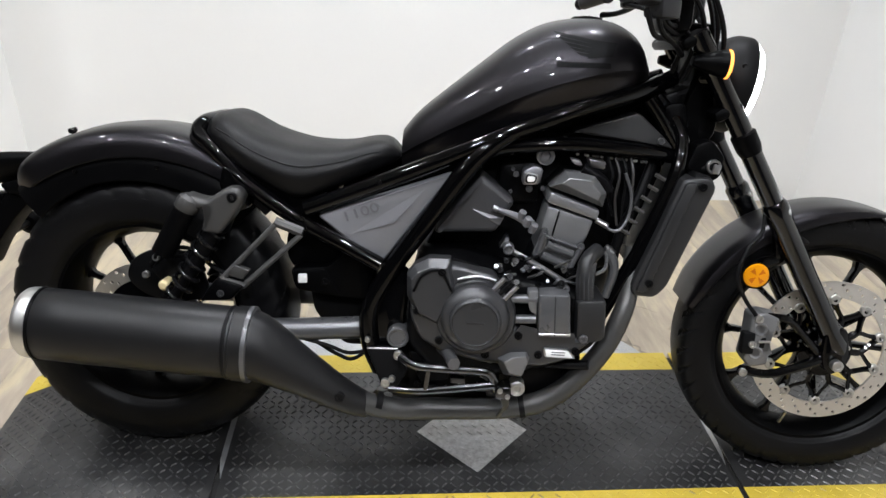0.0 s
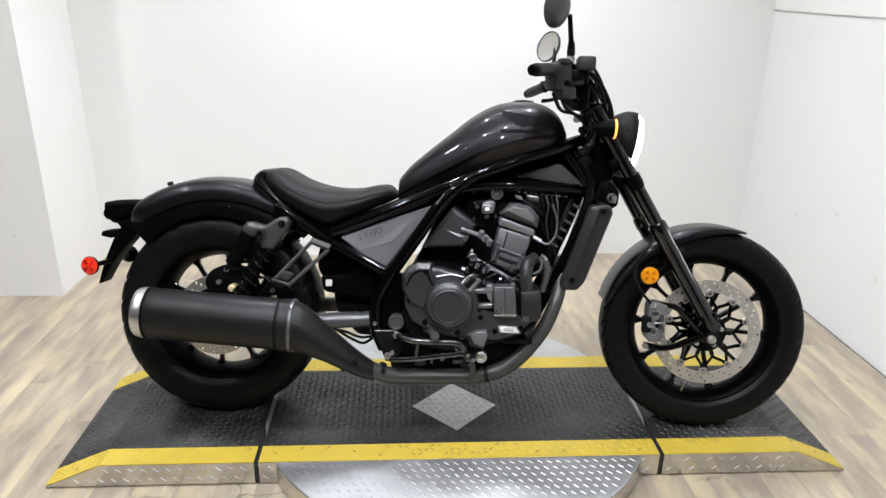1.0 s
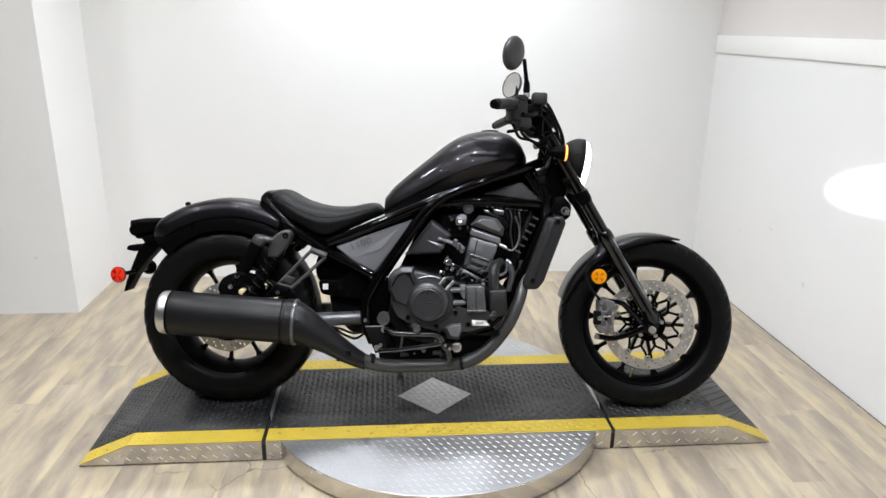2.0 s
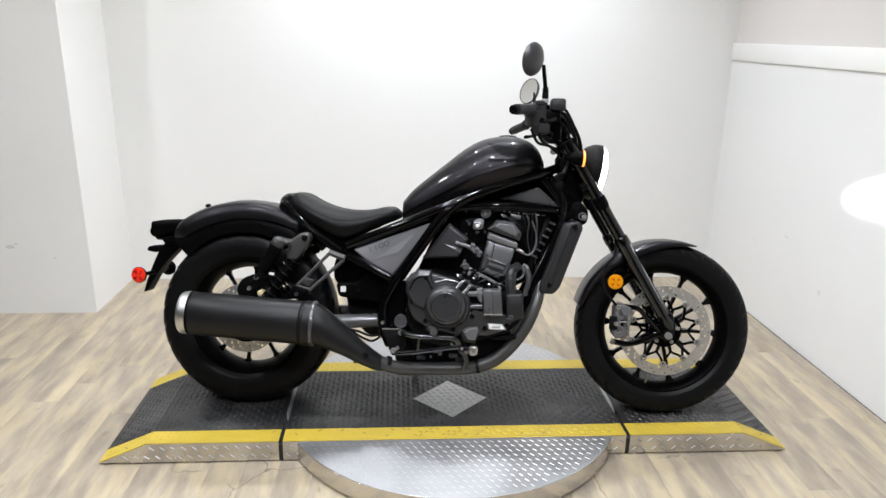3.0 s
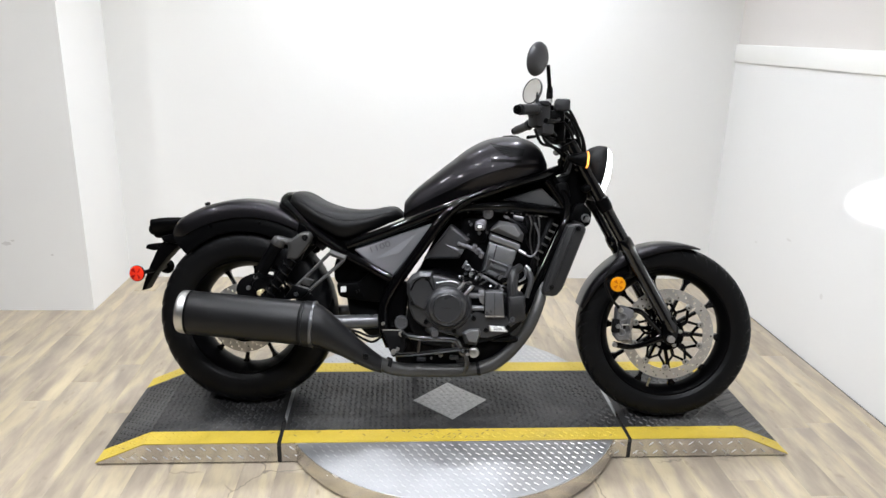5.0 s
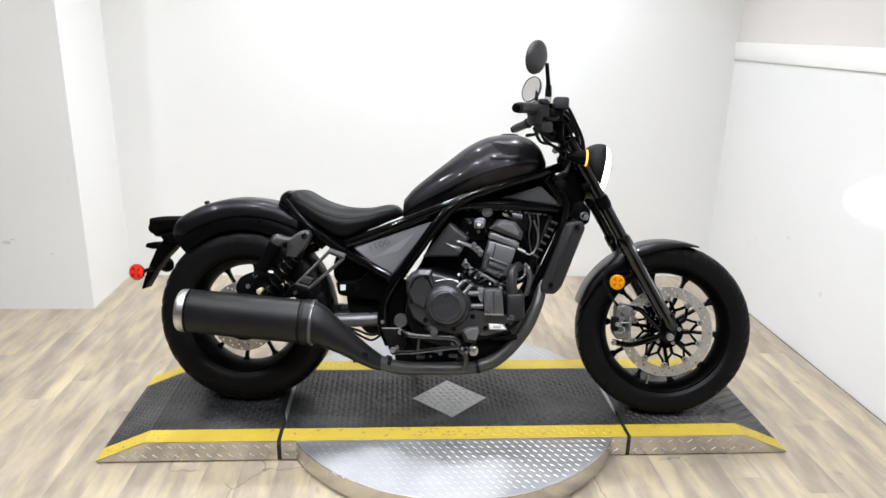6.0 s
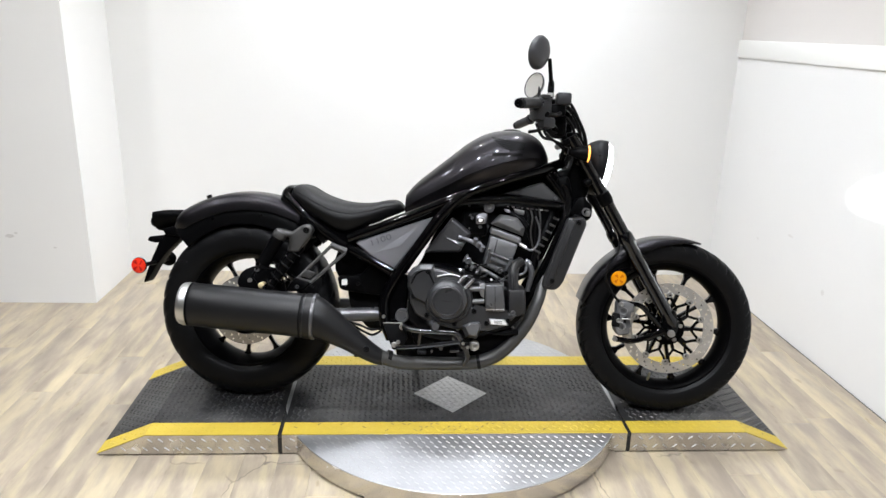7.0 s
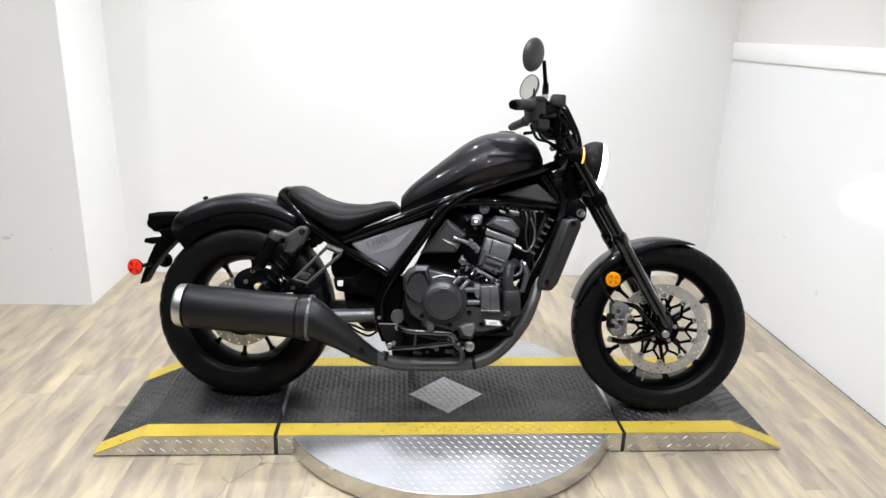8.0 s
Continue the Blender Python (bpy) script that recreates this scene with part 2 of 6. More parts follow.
    links.new(zone.outputs[0], both.inputs[1])
    links.new(both.outputs[0], dirt.inputs[0])
    links.new(breaks.outputs[0], dirt.inputs[1])
    crack = nodes.new("ShaderNodeMix")
    crack.data_type = "RGBA"
    crack.inputs[7].default_value = (0.150, 0.125, 0.098, 1)
    links.new(dirt.outputs[0], crack.inputs[0])
    links.new(stain.outputs[2], crack.inputs[6])
    links.new(crack.outputs[2], bsdf.inputs["Base Color"])
    bsdf.inputs["Roughness"].default_value = 0.38
    bp = nodes.new("ShaderNodeBump")
    bp.inputs["Strength"].default_value, bp.inputs["Distance"].default_value = 0.12, 0.001
    links.new(fine.outputs[0], bp.inputs["Height"])
    links.new(bp.outputs[0], bsdf.inputs["Normal"])
    return m


OAK = plank_material()


# ---- mesh helpers ----
def mesh_from(bm, name, sharp=35):
    bmesh.ops.recalc_face_normals(bm, faces=bm.faces)
    for f in bm.faces:
        f.smooth = True
    me = bpy.data.meshes.new(name)
    bm.to_mesh(me)
    bm.free()
    me.set_sharp_from_angle(angle=radians(sharp))
    return me


def part(name, bm, material, parent=None, label="", sharp=35):
    me = mesh_from(bm, name, sharp)
    me.materials.append(material)
    ob = new(name, me)
    ob.parent = parent
    return tagged(ob, label)


def empty(name, m, label, category, group=""):
    ob = new(name)
    ob.empty_display_size = 0.1
    ob.matrix_world = m
    return tagged(ob, label, category, group)


def blank():
    return bmesh.new()


def add_box(bm, lo, hi, bevel=0.0, m=None):
    made = bmesh.ops.create_cube(bm, size=1)["verts"]
    for v in made:
        v.co = Vector([(lo[i] + hi[i]) / 2 + v.co[i] * (hi[i] - lo[i]) for i in range(3)])
    if bevel:
        edges = list({e for v in made for e in v.link_edges})
        made = list({v for f in bmesh.ops.bevel(bm, geom=edges, offset=bevel, segments=2, affect="EDGES", profile=0.5)["faces"] for v in f.verts} | {v for v in made if v.is_valid})
    if m is not None:
        bmesh.ops.transform(bm, matrix=m, verts=[v for v in made if v.is_valid])
    return bm


def rounded(pts, r, steps=4):
    """A closed outline with its corners rounded."""
    out, n = [], len(pts)
    for i in range(n):
        a, b, c = Vector(pts[i - 1]), Vector(pts[i]), Vector(pts[(i + 1) % n])
        u, w = (a - b), (c - b)
        d = min(r, 0.45 * u.length, 0.45 * w.length)
        p, q = b + u.normalized() * d, b + w.normalized() * d
        for k in range(steps + 1):
            s = k / steps
            out.append(tuple(p * (1 - s) ** 2 + b * 2 * s * (1 - s) + q * s * s))
    return out


def add_prism(bm, outline, l0, l1, chamfer=0.004, steps=2):
    """A side-view outline (x, z) given thickness from l0 to l1 to the right; the outer rim is rounded over."""
    n = len(outline)
    cx, cz = sum(p[0] for p in outline) / n, sum(p[1] for p in outline) / n
    size = max(max(abs(p[0] - cx) for p in outline), max(abs(p[1] - cz) for p in outline))
    rings = [(l0, 0.0)]
    sgn = 1 if l1 > l0 else -1
    for k in range(steps + 1):
        a = math.pi / 2 * k / steps
        rings.append((l1 - sgn * chamfer * (1 - math.sin(a)), chamfer * (1 - math.cos(a))))
    rows = []
    for l, inset in rings:
        row = []
        for i in range(n):
            a, b, c = Vector(outline[i - 1]), Vector(outline[i]), Vector(outline[(i + 1) % n])
            t = (c - a).normalized() if (c - a).length > 1e-9 else Vector((1, 0))
            nrm = Vector((-t.y, t.x))
            if nrm.dot(b - Vector((cx, cz))) < 0:
                nrm = -nrm
            p = b - nrm * inset
            row.append(bm.verts.new((p.x, -l, p.y)))
        rows.append(row)
    for r0, r1 in zip(rows, rows[1:]):
        for i in range(n):
            j = (i + 1) % n
            bm.faces.new((r0[i], r0[j], r1[j], r1[i]))
    for row in (rows[0], rows[-1]):
        f = bm.faces.new(row)
        bmesh.ops.triangulate(bm, faces=[f])
    return bm


def spline(pts, per=6):
    """Points along a smooth line through pts."""
    P = [Vector(p) for p in pts]
    if len(P) == 2:
        return P
    out = []
    for i in range(len(P) - 1):
        a, b = P[i], P[i + 1]
        p0 = P[i - 1] if i else a * 2 - b
        p3 = P[i + 2] if i + 2 < len(P) else b * 2 - a
        for k in range(per):
            t = k / per
            out.append(0.5 * ((2 * a) + (b - p0) * t + (2 * p0 - 5 * a + 4 * b - p3) * t * t + (3 * a - p0 - 3 * b + p3) * t ** 3))
    out.append(P[-1])
    return out


def add_tube(bm, pts, radius, n=12, per=6, flat=1.0, caps=True):
    """A round tube along a smooth line; pts are (x, right, z); radius one number or one per point."""
    line = spline([(p[0], -p[1], p[2]) for p in pts], per)
    m = len(line)
    if not isinstance(radius, (int, float)):
        rr = [v.x for v in spline([(r, 0, 0) for r in radius], per)] if len(radius) > 2 else [radius[0], radius[1]]
    else:
        rr = [radius] * m
    ref, rows = None, []
    for i, p in enumerate(line):
        t = (line[min(i + 1, m - 1)] - line[max(i - 1, 0)]).normalized()
        if ref is None:
            ref = t.orthogonal().normalized()
        ref = (ref - t * ref.dot(t)).normalized()
        w = t.cross(ref)
        rows.append([bm.verts.new(p + (ref * math.cos(a) + w * math.sin(a) * flat) * rr[i]) for a in (2 * math.pi * k / n for k in range(n))])
    for r0, r1 in zip(rows, rows[1:]):
        for i in range(n):
            bm.faces.new((r0[i], r0[(i + 1) % n], r1[(i + 1) % n], r1[i]))
    if caps:
        for row in (rows[0], rows[-1]):
            bm.faces.new(row)
    return bm


def add_lathe(bm, prof, at, axis=(0, -1, 0), n=32, closed=False, squash=1.0):
    """A turned shape: prof is (along, radius); at is (x, right, z); axis is in the motorcycle's own x, y, z."""
    q = Vector((0, 0, 1)).rotation_difference(Vector(axis).normalized())
    o = Vector((at[0], -at[1], at[2]))
    rows = []
    for a, r in prof:
        rows.append([bm.verts.new(o + q @ Vector((r * math.cos(t), squash * r * math.sin(t), a))) for t in (2 * math.pi * k / n for k in range(n))])
    pairs = list(zip(rows, rows[1:])) + ([(rows[-1], rows[0])] if closed else [])
    for r0, r1 in pairs:
        for i in range(n):
            bm.faces.new((r0[i], r0[(i + 1) % n], r1[(i + 1) % n], r1[i]))
    if not closed:
        for row, (a, r) in ((rows[0], prof[0]), (rows[-1], prof[-1])):
            if r > 1e-5:
                bm.faces.new(row)
    bmesh.ops.remove_doubles(bm, verts=bm.verts[:], dist=1e-6)
    return bm


def add_loft(bm, sections, caps=True):
    """Joins rings of equal length, given as lists of points."""
    rows = [[bm.verts.new(p) for p in s] for s in sections]
    n = len(rows[0])
    for r0, r1 in zip(rows, rows[1:]):
        for i in range(n):
            bm.faces.new((r0[i], r0[(i + 1) % n], r1[(i + 1) % n], r1[i]))
    if caps:
        for row in (rows[0], rows[-1]):
            bm.faces.new(row)
    return bm


def between(xs, ys, x):
    """A smooth value at x through the knots."""
    P = spline([(a, b, 0) for a, b in zip(xs, ys)], 10)
    for a, b in zip(P, P[1:]):
        if x <= b.x:
            return a.y + (b.y - a.y) * max(0, (x - a.x)) / max(1e-9, b.x - a.x)
    return P[-1].y


# ---- the room ----
def slab(name, lo, hi, material, label, category, parent=None):
    ob = part(name, add_box(blank(), lo, hi), material, parent, "")
    return tagged(ob, label, category, kind="structure")


BACK, RIGHT, NICHE, JAMB = 1.89, 2.93, -0.55, 1.364
FAR_LEFT, BEHIND = -3.4, -4.3
slab("wall_back", (NICHE - 0.1, BACK, 0), (RIGHT + 0.1, BACK + 0.12, CEILING), WALL, "white painted back wall of the photo bay", "wall")
slab("wall_left", (FAR_LEFT, JAMB, 0), (NICHE, BACK, CEILING), WALL, "white painted wall projecting beside the bay, lightly scuffed", "wall")
slab("wall_right", (RIGHT, BEHIND, 0), (RIGHT + 0.12, BACK, 1.345), WALL_DIMMED, "white painted lower side wall under a trim board", "wall")
slab("wall_right_upper", (RIGHT + 0.006, BEHIND, 1.345), (RIGHT + 0.12, BACK, CEILING), BEIGE, "beige painted upper side wall above the trim board", "wall")
slab("wall_far_left", (FAR_LEFT - 0.12, BEHIND, 0), (FAR_LEFT, BACK, CEILING), SHOP, "plain dark side wall of the workshop", "wall")
slab("wall_behind", (FAR_LEFT, BEHIND - 0.12, 0), (RIGHT + 0.12, BEHIND, CEILING), SHOP, "plain dark wall closing the workshop", "wall")
slab("ceiling", (FAR_LEFT, BEHIND, CEILING), (RIGHT + 0.12, BACK + 0.12, CEILING + 0.1), CEIL, "plain grey painted ceiling", "ceiling")
trim_bm = blank()
add_box(trim_bm, (RIGHT - 0.010, BEHIND, 1.311), (RIGHT + 0.006, BACK, 1.405), 0.003)
tagged(part("trim", trim_bm, TRIM), "white trim board running along the side wall", "trim", kind="structure")


def scuff(name, p, size, normal_axis):
    bm = blank()
    pts = []
    for k in range(14):
        a = 2 * math.pi * k / 14
        r = 1 + 0.35 * math.sin(3 * a + p[0] * 9) * math.cos(2 * a)
        pts.append((size[0] * r * math.cos(a), size[1] * r * math.sin(a)))
    vs = [bm.verts.new((p[0] + u, p[1] - 0.002, p[2] + w) if normal_axis == "y" else (p[0] - 0.002, p[1] + u, p[2] + w)) for u, w in pts]
    bm.faces.new(vs)
    return tagged(part(name, bm, SCUFF), "faint grey scuff on the white wall", "scuff", kind="structure")


for p, size in (((-0.93, JAMB, 0.36), (0.022, 0.010)), ((-0.90, JAMB, 0.375), (0.010, 0.005)), ((-0.72, JAMB, 0.30), (0.008, 0.004))):
    scuff("wall_scuff", p, size, "y")
for p, size in (((RIGHT, 1.05, 0.50), (0.022, 0.006)), ((RIGHT, 0.72, 0.33), (0.012, 0.014)), ((RIGHT, 1.35, 0.40), (0.012, 0.005))):
    scuff("wall_scuff", p, size, "x")


def ceiling_lamp(x, y, share):
    root = empty("ceiling_lamp", pose(x, y, CEILING), "round white recessed ceiling lamp, lit", "lamp", "ceiling lamps")
    ring = add_lathe(blank(), [(0, 0.075), (0.010, 0.075), (0.013, 0.070), (0.013, 0.056), (0.005, 0.053), (0.0, 0.053)], (0, 0, 0), (0, 0, -1), 28)
    part("bezel", ring, TRIM, root)
    part("diffuser", add_lathe(blank(), [(0.004, 0.0), (0.006, 0.050), (0.004, 0.052)], (0, 0, 0), (0, 0, -1), 24), LAMP_GLOW, root, "glowing white diffuser")
    light = bpy.data.lights.new("ceiling_lamp_light", "SPOT")
    light.spot_size, light.spot_blend, light.shadow_soft_size = radians(LAMP_CONE), LAMP_BLEND, 0.05
    light.energy, light.color = LAMP_WATTS * share, (0.915, 0.965, 1.06)
    ob = new("lamp_light", light)
    ob.location = (x, y, CEILING - 0.02)


for x, y, share in LAMPS:
    ceiling_lamp(x, y, share)

# ---- the turntable and its ramps ----
DECK, DEPTH, FRONT = 0.077, 0.585, -0.018
SEAM_L, SEAM_R, END_R, RAMP = 0.615, 1.835, 2.423, 0.165
DISC_C, DISC_R, EDGE_Z = (1.224, 0.277), 0.624, 0.008


def deck_z(x):
    return EDGE_Z + (DECK - EDGE_Z) * max(0.0, min(1.0, x / RAMP, (END_R - x) / RAMP))


def deck_body(x0, x1):
    xs = sorted({x0, x1, *[x for x in (RAMP, END_R - RAMP) if x0 < x < x1]})
    bm = blank()
    rows = []
    for x in xs:
        z = deck_z(x)
        rows.append([bm.verts.new((x, y, h)) for y, h in ((FRONT, 0.005), (FRONT, z), (DEPTH, z), (DEPTH, 0.005))])
    for a, b in zip(rows, rows[1:]):
        for i in range(4):
            bm.faces.new((a[i], a[(i + 1) % 4], b[(i + 1) % 4], b[i]))
    bm.faces.new(rows[0]), bm.faces.new(rows[-1])
    return bm


def deck_sheet(x0, x1, y0, y1, lift=0.0012):
    """A painted area on the deck that follows its ramps."""
    xs = sorted({x0, x1, *[x for x in (RAMP, END_R - RAMP) if x0 < x < x1]})
    bm = blank()
    rows = []
    for x in xs:
        z = deck_z(x)
        rows.append([bm.verts.new((x, y, z + h)) for y, h in ((y0, -0.001), (y0, lift), (y1, lift), (y1, -0.001))])
    for a, b in zip(rows, rows[1:]):
        for i in range(4):
            bm.faces.new((a[i], a[(i + 1) % 4], b[(i + 1) % 4], b[i]))
    bm.faces.new(rows[0]), bm.faces.new(rows[-1])
    return bm


LUG, WIDE_LUG = 0.0198, 0.028


def lugs(test, lift, height=lambda x, y: deck_z(x), x_range=(0, 2.43), y_range=(-0.36, 0.91), length=0.0096, width=0.0032, rise=0.0017, pitch=LUG, one_way=False):
    """Raised bars of a tread plate in crossed pairs, joined into one mesh."""
    verts, faces = [], []
    ring = [(-1, 0), (-0.62, 0.8), (0.62, 0.8), (1, 0), (0.62, -0.8), (-0.62, -0.8)]
    nx, ny = int((x_range[1] - x_range[0]) / pitch), int((y_range[1] - y_range[0]) / pitch)
    for i in range(nx):
        for j in range(ny):
            x, y = x_range[0] + (i + 0.5 + (0.5 * (j % 2) if one_way else 0)) * pitch, y_range[0] + (j + 0.5) * pitch
            if not test(x, y):
                continue
            a = radians(-42 if one_way or not (i + j) % 2 else 45)
            c, s, z, b = math.cos(a), math.sin(a), height(x, y) + lift, len(verts)
            for u, w in ring:
                verts.append((x + (u * c * length - w * s * width), y + (u * s * length + w * c * width), z - 0.0005))
            for u, w in ((-0.6, 0), (0.6, 0)):
                verts.append((x + u * c * length, y + u * s * length, z + rise))
            p, q = b + 6, b + 7
            faces += [(b, b + 1, p), (b + 1, b + 2, q, p), (b + 2, b + 3, q), (b + 3, b + 4, q), (b + 4, b + 5, p, q), (b + 5, b, p)]
    me = bpy.data.meshes.new("lugs")
    me.from_pydata([(v[0], v[1], v[2]) for v in verts], [], faces)
    return me


def lug_part(name, me, material, parent, label=""):
    me.materials.append(material)
    ob = new(name, me)
    ob.parent = parent
    return tagged(ob, label, kind="stuff")


STRIP_F, STRIP_B = 0.059, 0.505
DIA = (1.219, 0.262, 0.140)


def in_diamond(x, y, grow=0.0):
    return abs(x - DIA[0]) + abs(y - DIA[1]) < DIA[2] + grow


def scraped(x, y):
    """Where boots have worn the yellow paint off the raised bars, mostly at the middle of the deck."""
    wear = (int(x * 1013) * 7 + int(y * 1009) * 13 + int(x * 97) * 5) % 17 / 17
    return y < STRIP_F and wear < 0.02 + 0.55 * max(0.0, 1 - abs(x - 1.20) / 0.28)


def section(name, x0, x1, label, category):
    root = empty(name, pose(0, 0, 0.0005), label, category)
    part("deck", deck_body(x0, x1), TREAD_DULL, root, "bare aluminium tread plate skirt", 20)
    # Black inset that paints the contact shadow along the floor.
    part("base", add_box(blank(), (x0 + 0.004, FRONT + 0.006, 0.0), (x1 - 0.004, DEPTH - 0.006, 0.0052)), SHADOW_GAP, root, "inset black strip for the shadow under the deck")
    part("black_tread", deck_sheet(x0, x1, STRIP_F, STRIP_B), BLACK_DECK, root, "worn black painted tread", 20)
    part("front_strip", deck_sheet(x0, x1, FRONT, STRIP_F, 0.0016), YELLOW, root, "worn yellow painted edge strip", 20)
    part("rear_strip", deck_sheet(x0, x1, STRIP_B, DEPTH, 0.0016), YELLOW, root, "worn yellow painted edge strip", 20)
    inside = lambda x, y: x0 + 0.012 < x < x1 - 0.012
    lug_part("tread_pattern", lugs(lambda x, y: inside(x, y) and STRIP_F + 0.004 < y < STRIP_B - 0.004 and not in_diamond(x, y, 0.012), 0.0012, rise=0.0026), BLACK_LUG, root, "raised black tread pattern")
    lug_part("strip_pattern", lugs(lambda x, y: inside(x, y) and not scraped(x, y) and (FRONT + 0.012 < y < STRIP_F - 0.006 or STRIP_B + 0.006 < y < DEPTH - 0.012), 0.0016, rise=0.0011), YELLOW, root, "raised yellow tread pattern")
    lug_part("scraped_pattern", lugs(lambda x, y: inside(x, y) and scraped(x, y) and FRONT + 0.006 < y < STRIP_F - 0.004, 0.0018, rise=0.0011), SCRAPED, root, "tread pattern scraped dark by wear")
    # bars on the upright front skirt, two rows
    skirt, n_bars = bpy.data.meshes.new("lugs"), int((x1 - x0) / 0.036)
    verts, faces = [], []
    for i in range(n_bars):
        for row, h in enumerate((0.024, 0.057)):
            x = x0 + (i + 0.5 + 0.5 * row) * 0.036
            if not (x0 + 0.014 < x < x1 - 0.014 and h + 0.012 < min(deck_z(x - 0.012), deck_z(x + 0.012))):
                continue
            turn, k = radians(-38 if x < 1.2 or (i + row) % 2 else 38), len(verts)
            for u, w, out in ((-1, 0, 0), (-0.62, 0.8, 0), (0.62, 0.8, 0), (1, 0, 0), (0.62, -0.8, 0), (-0.62, -0.8, 0), (-0.6, 0, 1), (0.6, 0, 1)):
                du, dw = u * 0.0125, w * 0.0036
                verts.append((x + du * math.cos(turn) - dw * math.sin(turn), FRONT + 0.0005 - 0.0026 * out, h + du * math.sin(turn) + dw * math.cos(turn)))
            faces += [tuple(k + j for j in f) for f in ((0, 1, 6), (1, 2, 7, 6), (2, 3, 7), (3, 4, 7), (4, 5, 6, 7), (5, 0, 6))]
    skirt.from_pydata(verts, [], faces)
    lug_part("skirt_pattern", skirt, TREAD_LUG, root, "raised bare metal tread pattern")
    return root


section("ramp", 0.0, SEAM_L - 0.007, "aluminium ramp section with worn black tread and yellow edges", "ramp")
section("ramp", SEAM_R + 0.007, END_R, "aluminium ramp section with worn black tread and yellow edges", "ramp")
table = section("turntable", SEAM_L + 0.007, SEAM_R - 0.007, "round tread plate turntable carrying a black and yellow deck", "turntable")
plate = add_lathe(blank(), [(0.006, 0.0), (0.006, DISC_R - 0.002), (DECK - 0.004, DISC_R), (DECK - 0.002, DISC_R - 0.002), (DECK - 0.002, 0.0)], (0, 0, 0), (0, 0, 1), 128)
plate_ob = part("round_plate", plate, TREAD, table, "bare aluminium tread plate disc", 25)
plate_ob.location = (*DISC_C, 0)
rim = add_lathe(blank(), [(0.007, DISC_R - 0.004), (0.008, DISC_R + 0.0012), (DECK - 0.005, DISC_R + 0.0012), (DECK - 0.004, DISC_R - 0.004)], (0, 0, 0), (0, 0, 1), 128)
rim_ob = part("plate_rim", rim, TREAD_DULL, table, "bare aluminium rim of the disc", 25)
rim_ob.location = (*DISC_C, 0)
# Ring set in under the disc, coloured black as its contact shadow.
shade_ring = add_lathe(blank(), [(-0.0004, 0.0), (-0.0004, DISC_R - 0.012), (0.007, DISC_R - 0.012), (0.007, 0.0)], (0, 0, 0), (0, 0, 1), 96)
shade_ring_ob = part("shadow_ring", shade_ring, SHADOW_GAP, table, "inset black ring for the shadow under the disc")
shade_ring_ob.location = (*DISC_C, 0)
lug_part("plate_pattern", lugs(lambda x, y: (y < FRONT - 0.012 or y > DEPTH + 0.012) and (x - DISC_C[0]) ** 2 + (y - DISC_C[1]) ** 2 < (DISC_R - 0.014) ** 2, -0.002, length=0.0108, width=0.0030, rise=0.0019, pitch=WIDE_LUG, one_way=True), TREAD_LUG, table, "raised bare metal tread pattern")
dia = blank()
ring_lo = [dia.verts.new((DIA[0] + u * DIA[2], DIA[1] + w * DIA[2], DECK + 0.0005)) for u, w in ((-1, 0), (0, -1), (1, 0), (0, 1))]
ring_hi = [dia.verts.new((v.co.x, v.co.y, DECK + 0.003)) for v in ring_lo]
dia.faces.new(ring_hi)
for i in range(4):
    dia.faces.new((ring_lo[i], ring_lo[(i + 1) % 4], ring_hi[(i + 1) % 4], ring_hi[i]))
part("diamond_plate", dia, TREAD_WORN, table, "bare diamond-shaped metal plate")
lug_part("diamond_pattern", lugs(lambda x, y: in_diamond(x, y, -0.014), 0.003, length=0.011, width=0.0034, rise=0.0016, pitch=0.025, one_way=True), TREAD_WORN, table, "raised bare metal tread pattern")
for x in (SEAM_L, SEAM_R):
    tagged(part("joint", add_box(blank(), (x - 0.0075, FRONT + 0.004, 0.0002), (x + 0.0075, DEPTH - 0.004, DECK - 0.014)), SHADOW_GAP), "black strip filling the gap between the deck sections", "joint", kind="structure")

# ---- the motorcycle ----
BIKE = Matrix.Translation((0.463, 0.312, 0.079)) @ pose(0, 0, 0, 0, 0, -6.0) @ pose(0, 0, 0, -12.5, 0, 0)
bike = empty("motorcycle", BIKE, "gunmetal and black cruiser motorcycle leaning on its side stand", "motorcycle")
AXLE_F, AXLE_R = (1.537, 0.318), (-0.006, 0.317)


def bolt(at, r, parent, material=STEEL, proud=0.005, axis=(0, -1, 0), name="bolt"):
    """A socket-head bolt with a recessed middle."""
    prof = [(-0.004, r), (proud, r), (proud + 0.001, r * 0.9), (proud + 0.001, r * 0.5), (proud - 0.002, r * 0.45), (proud - 0.002, 0.0)]
    return part(name, add_lathe(blank(), prof, at, axis, 14), material, parent)


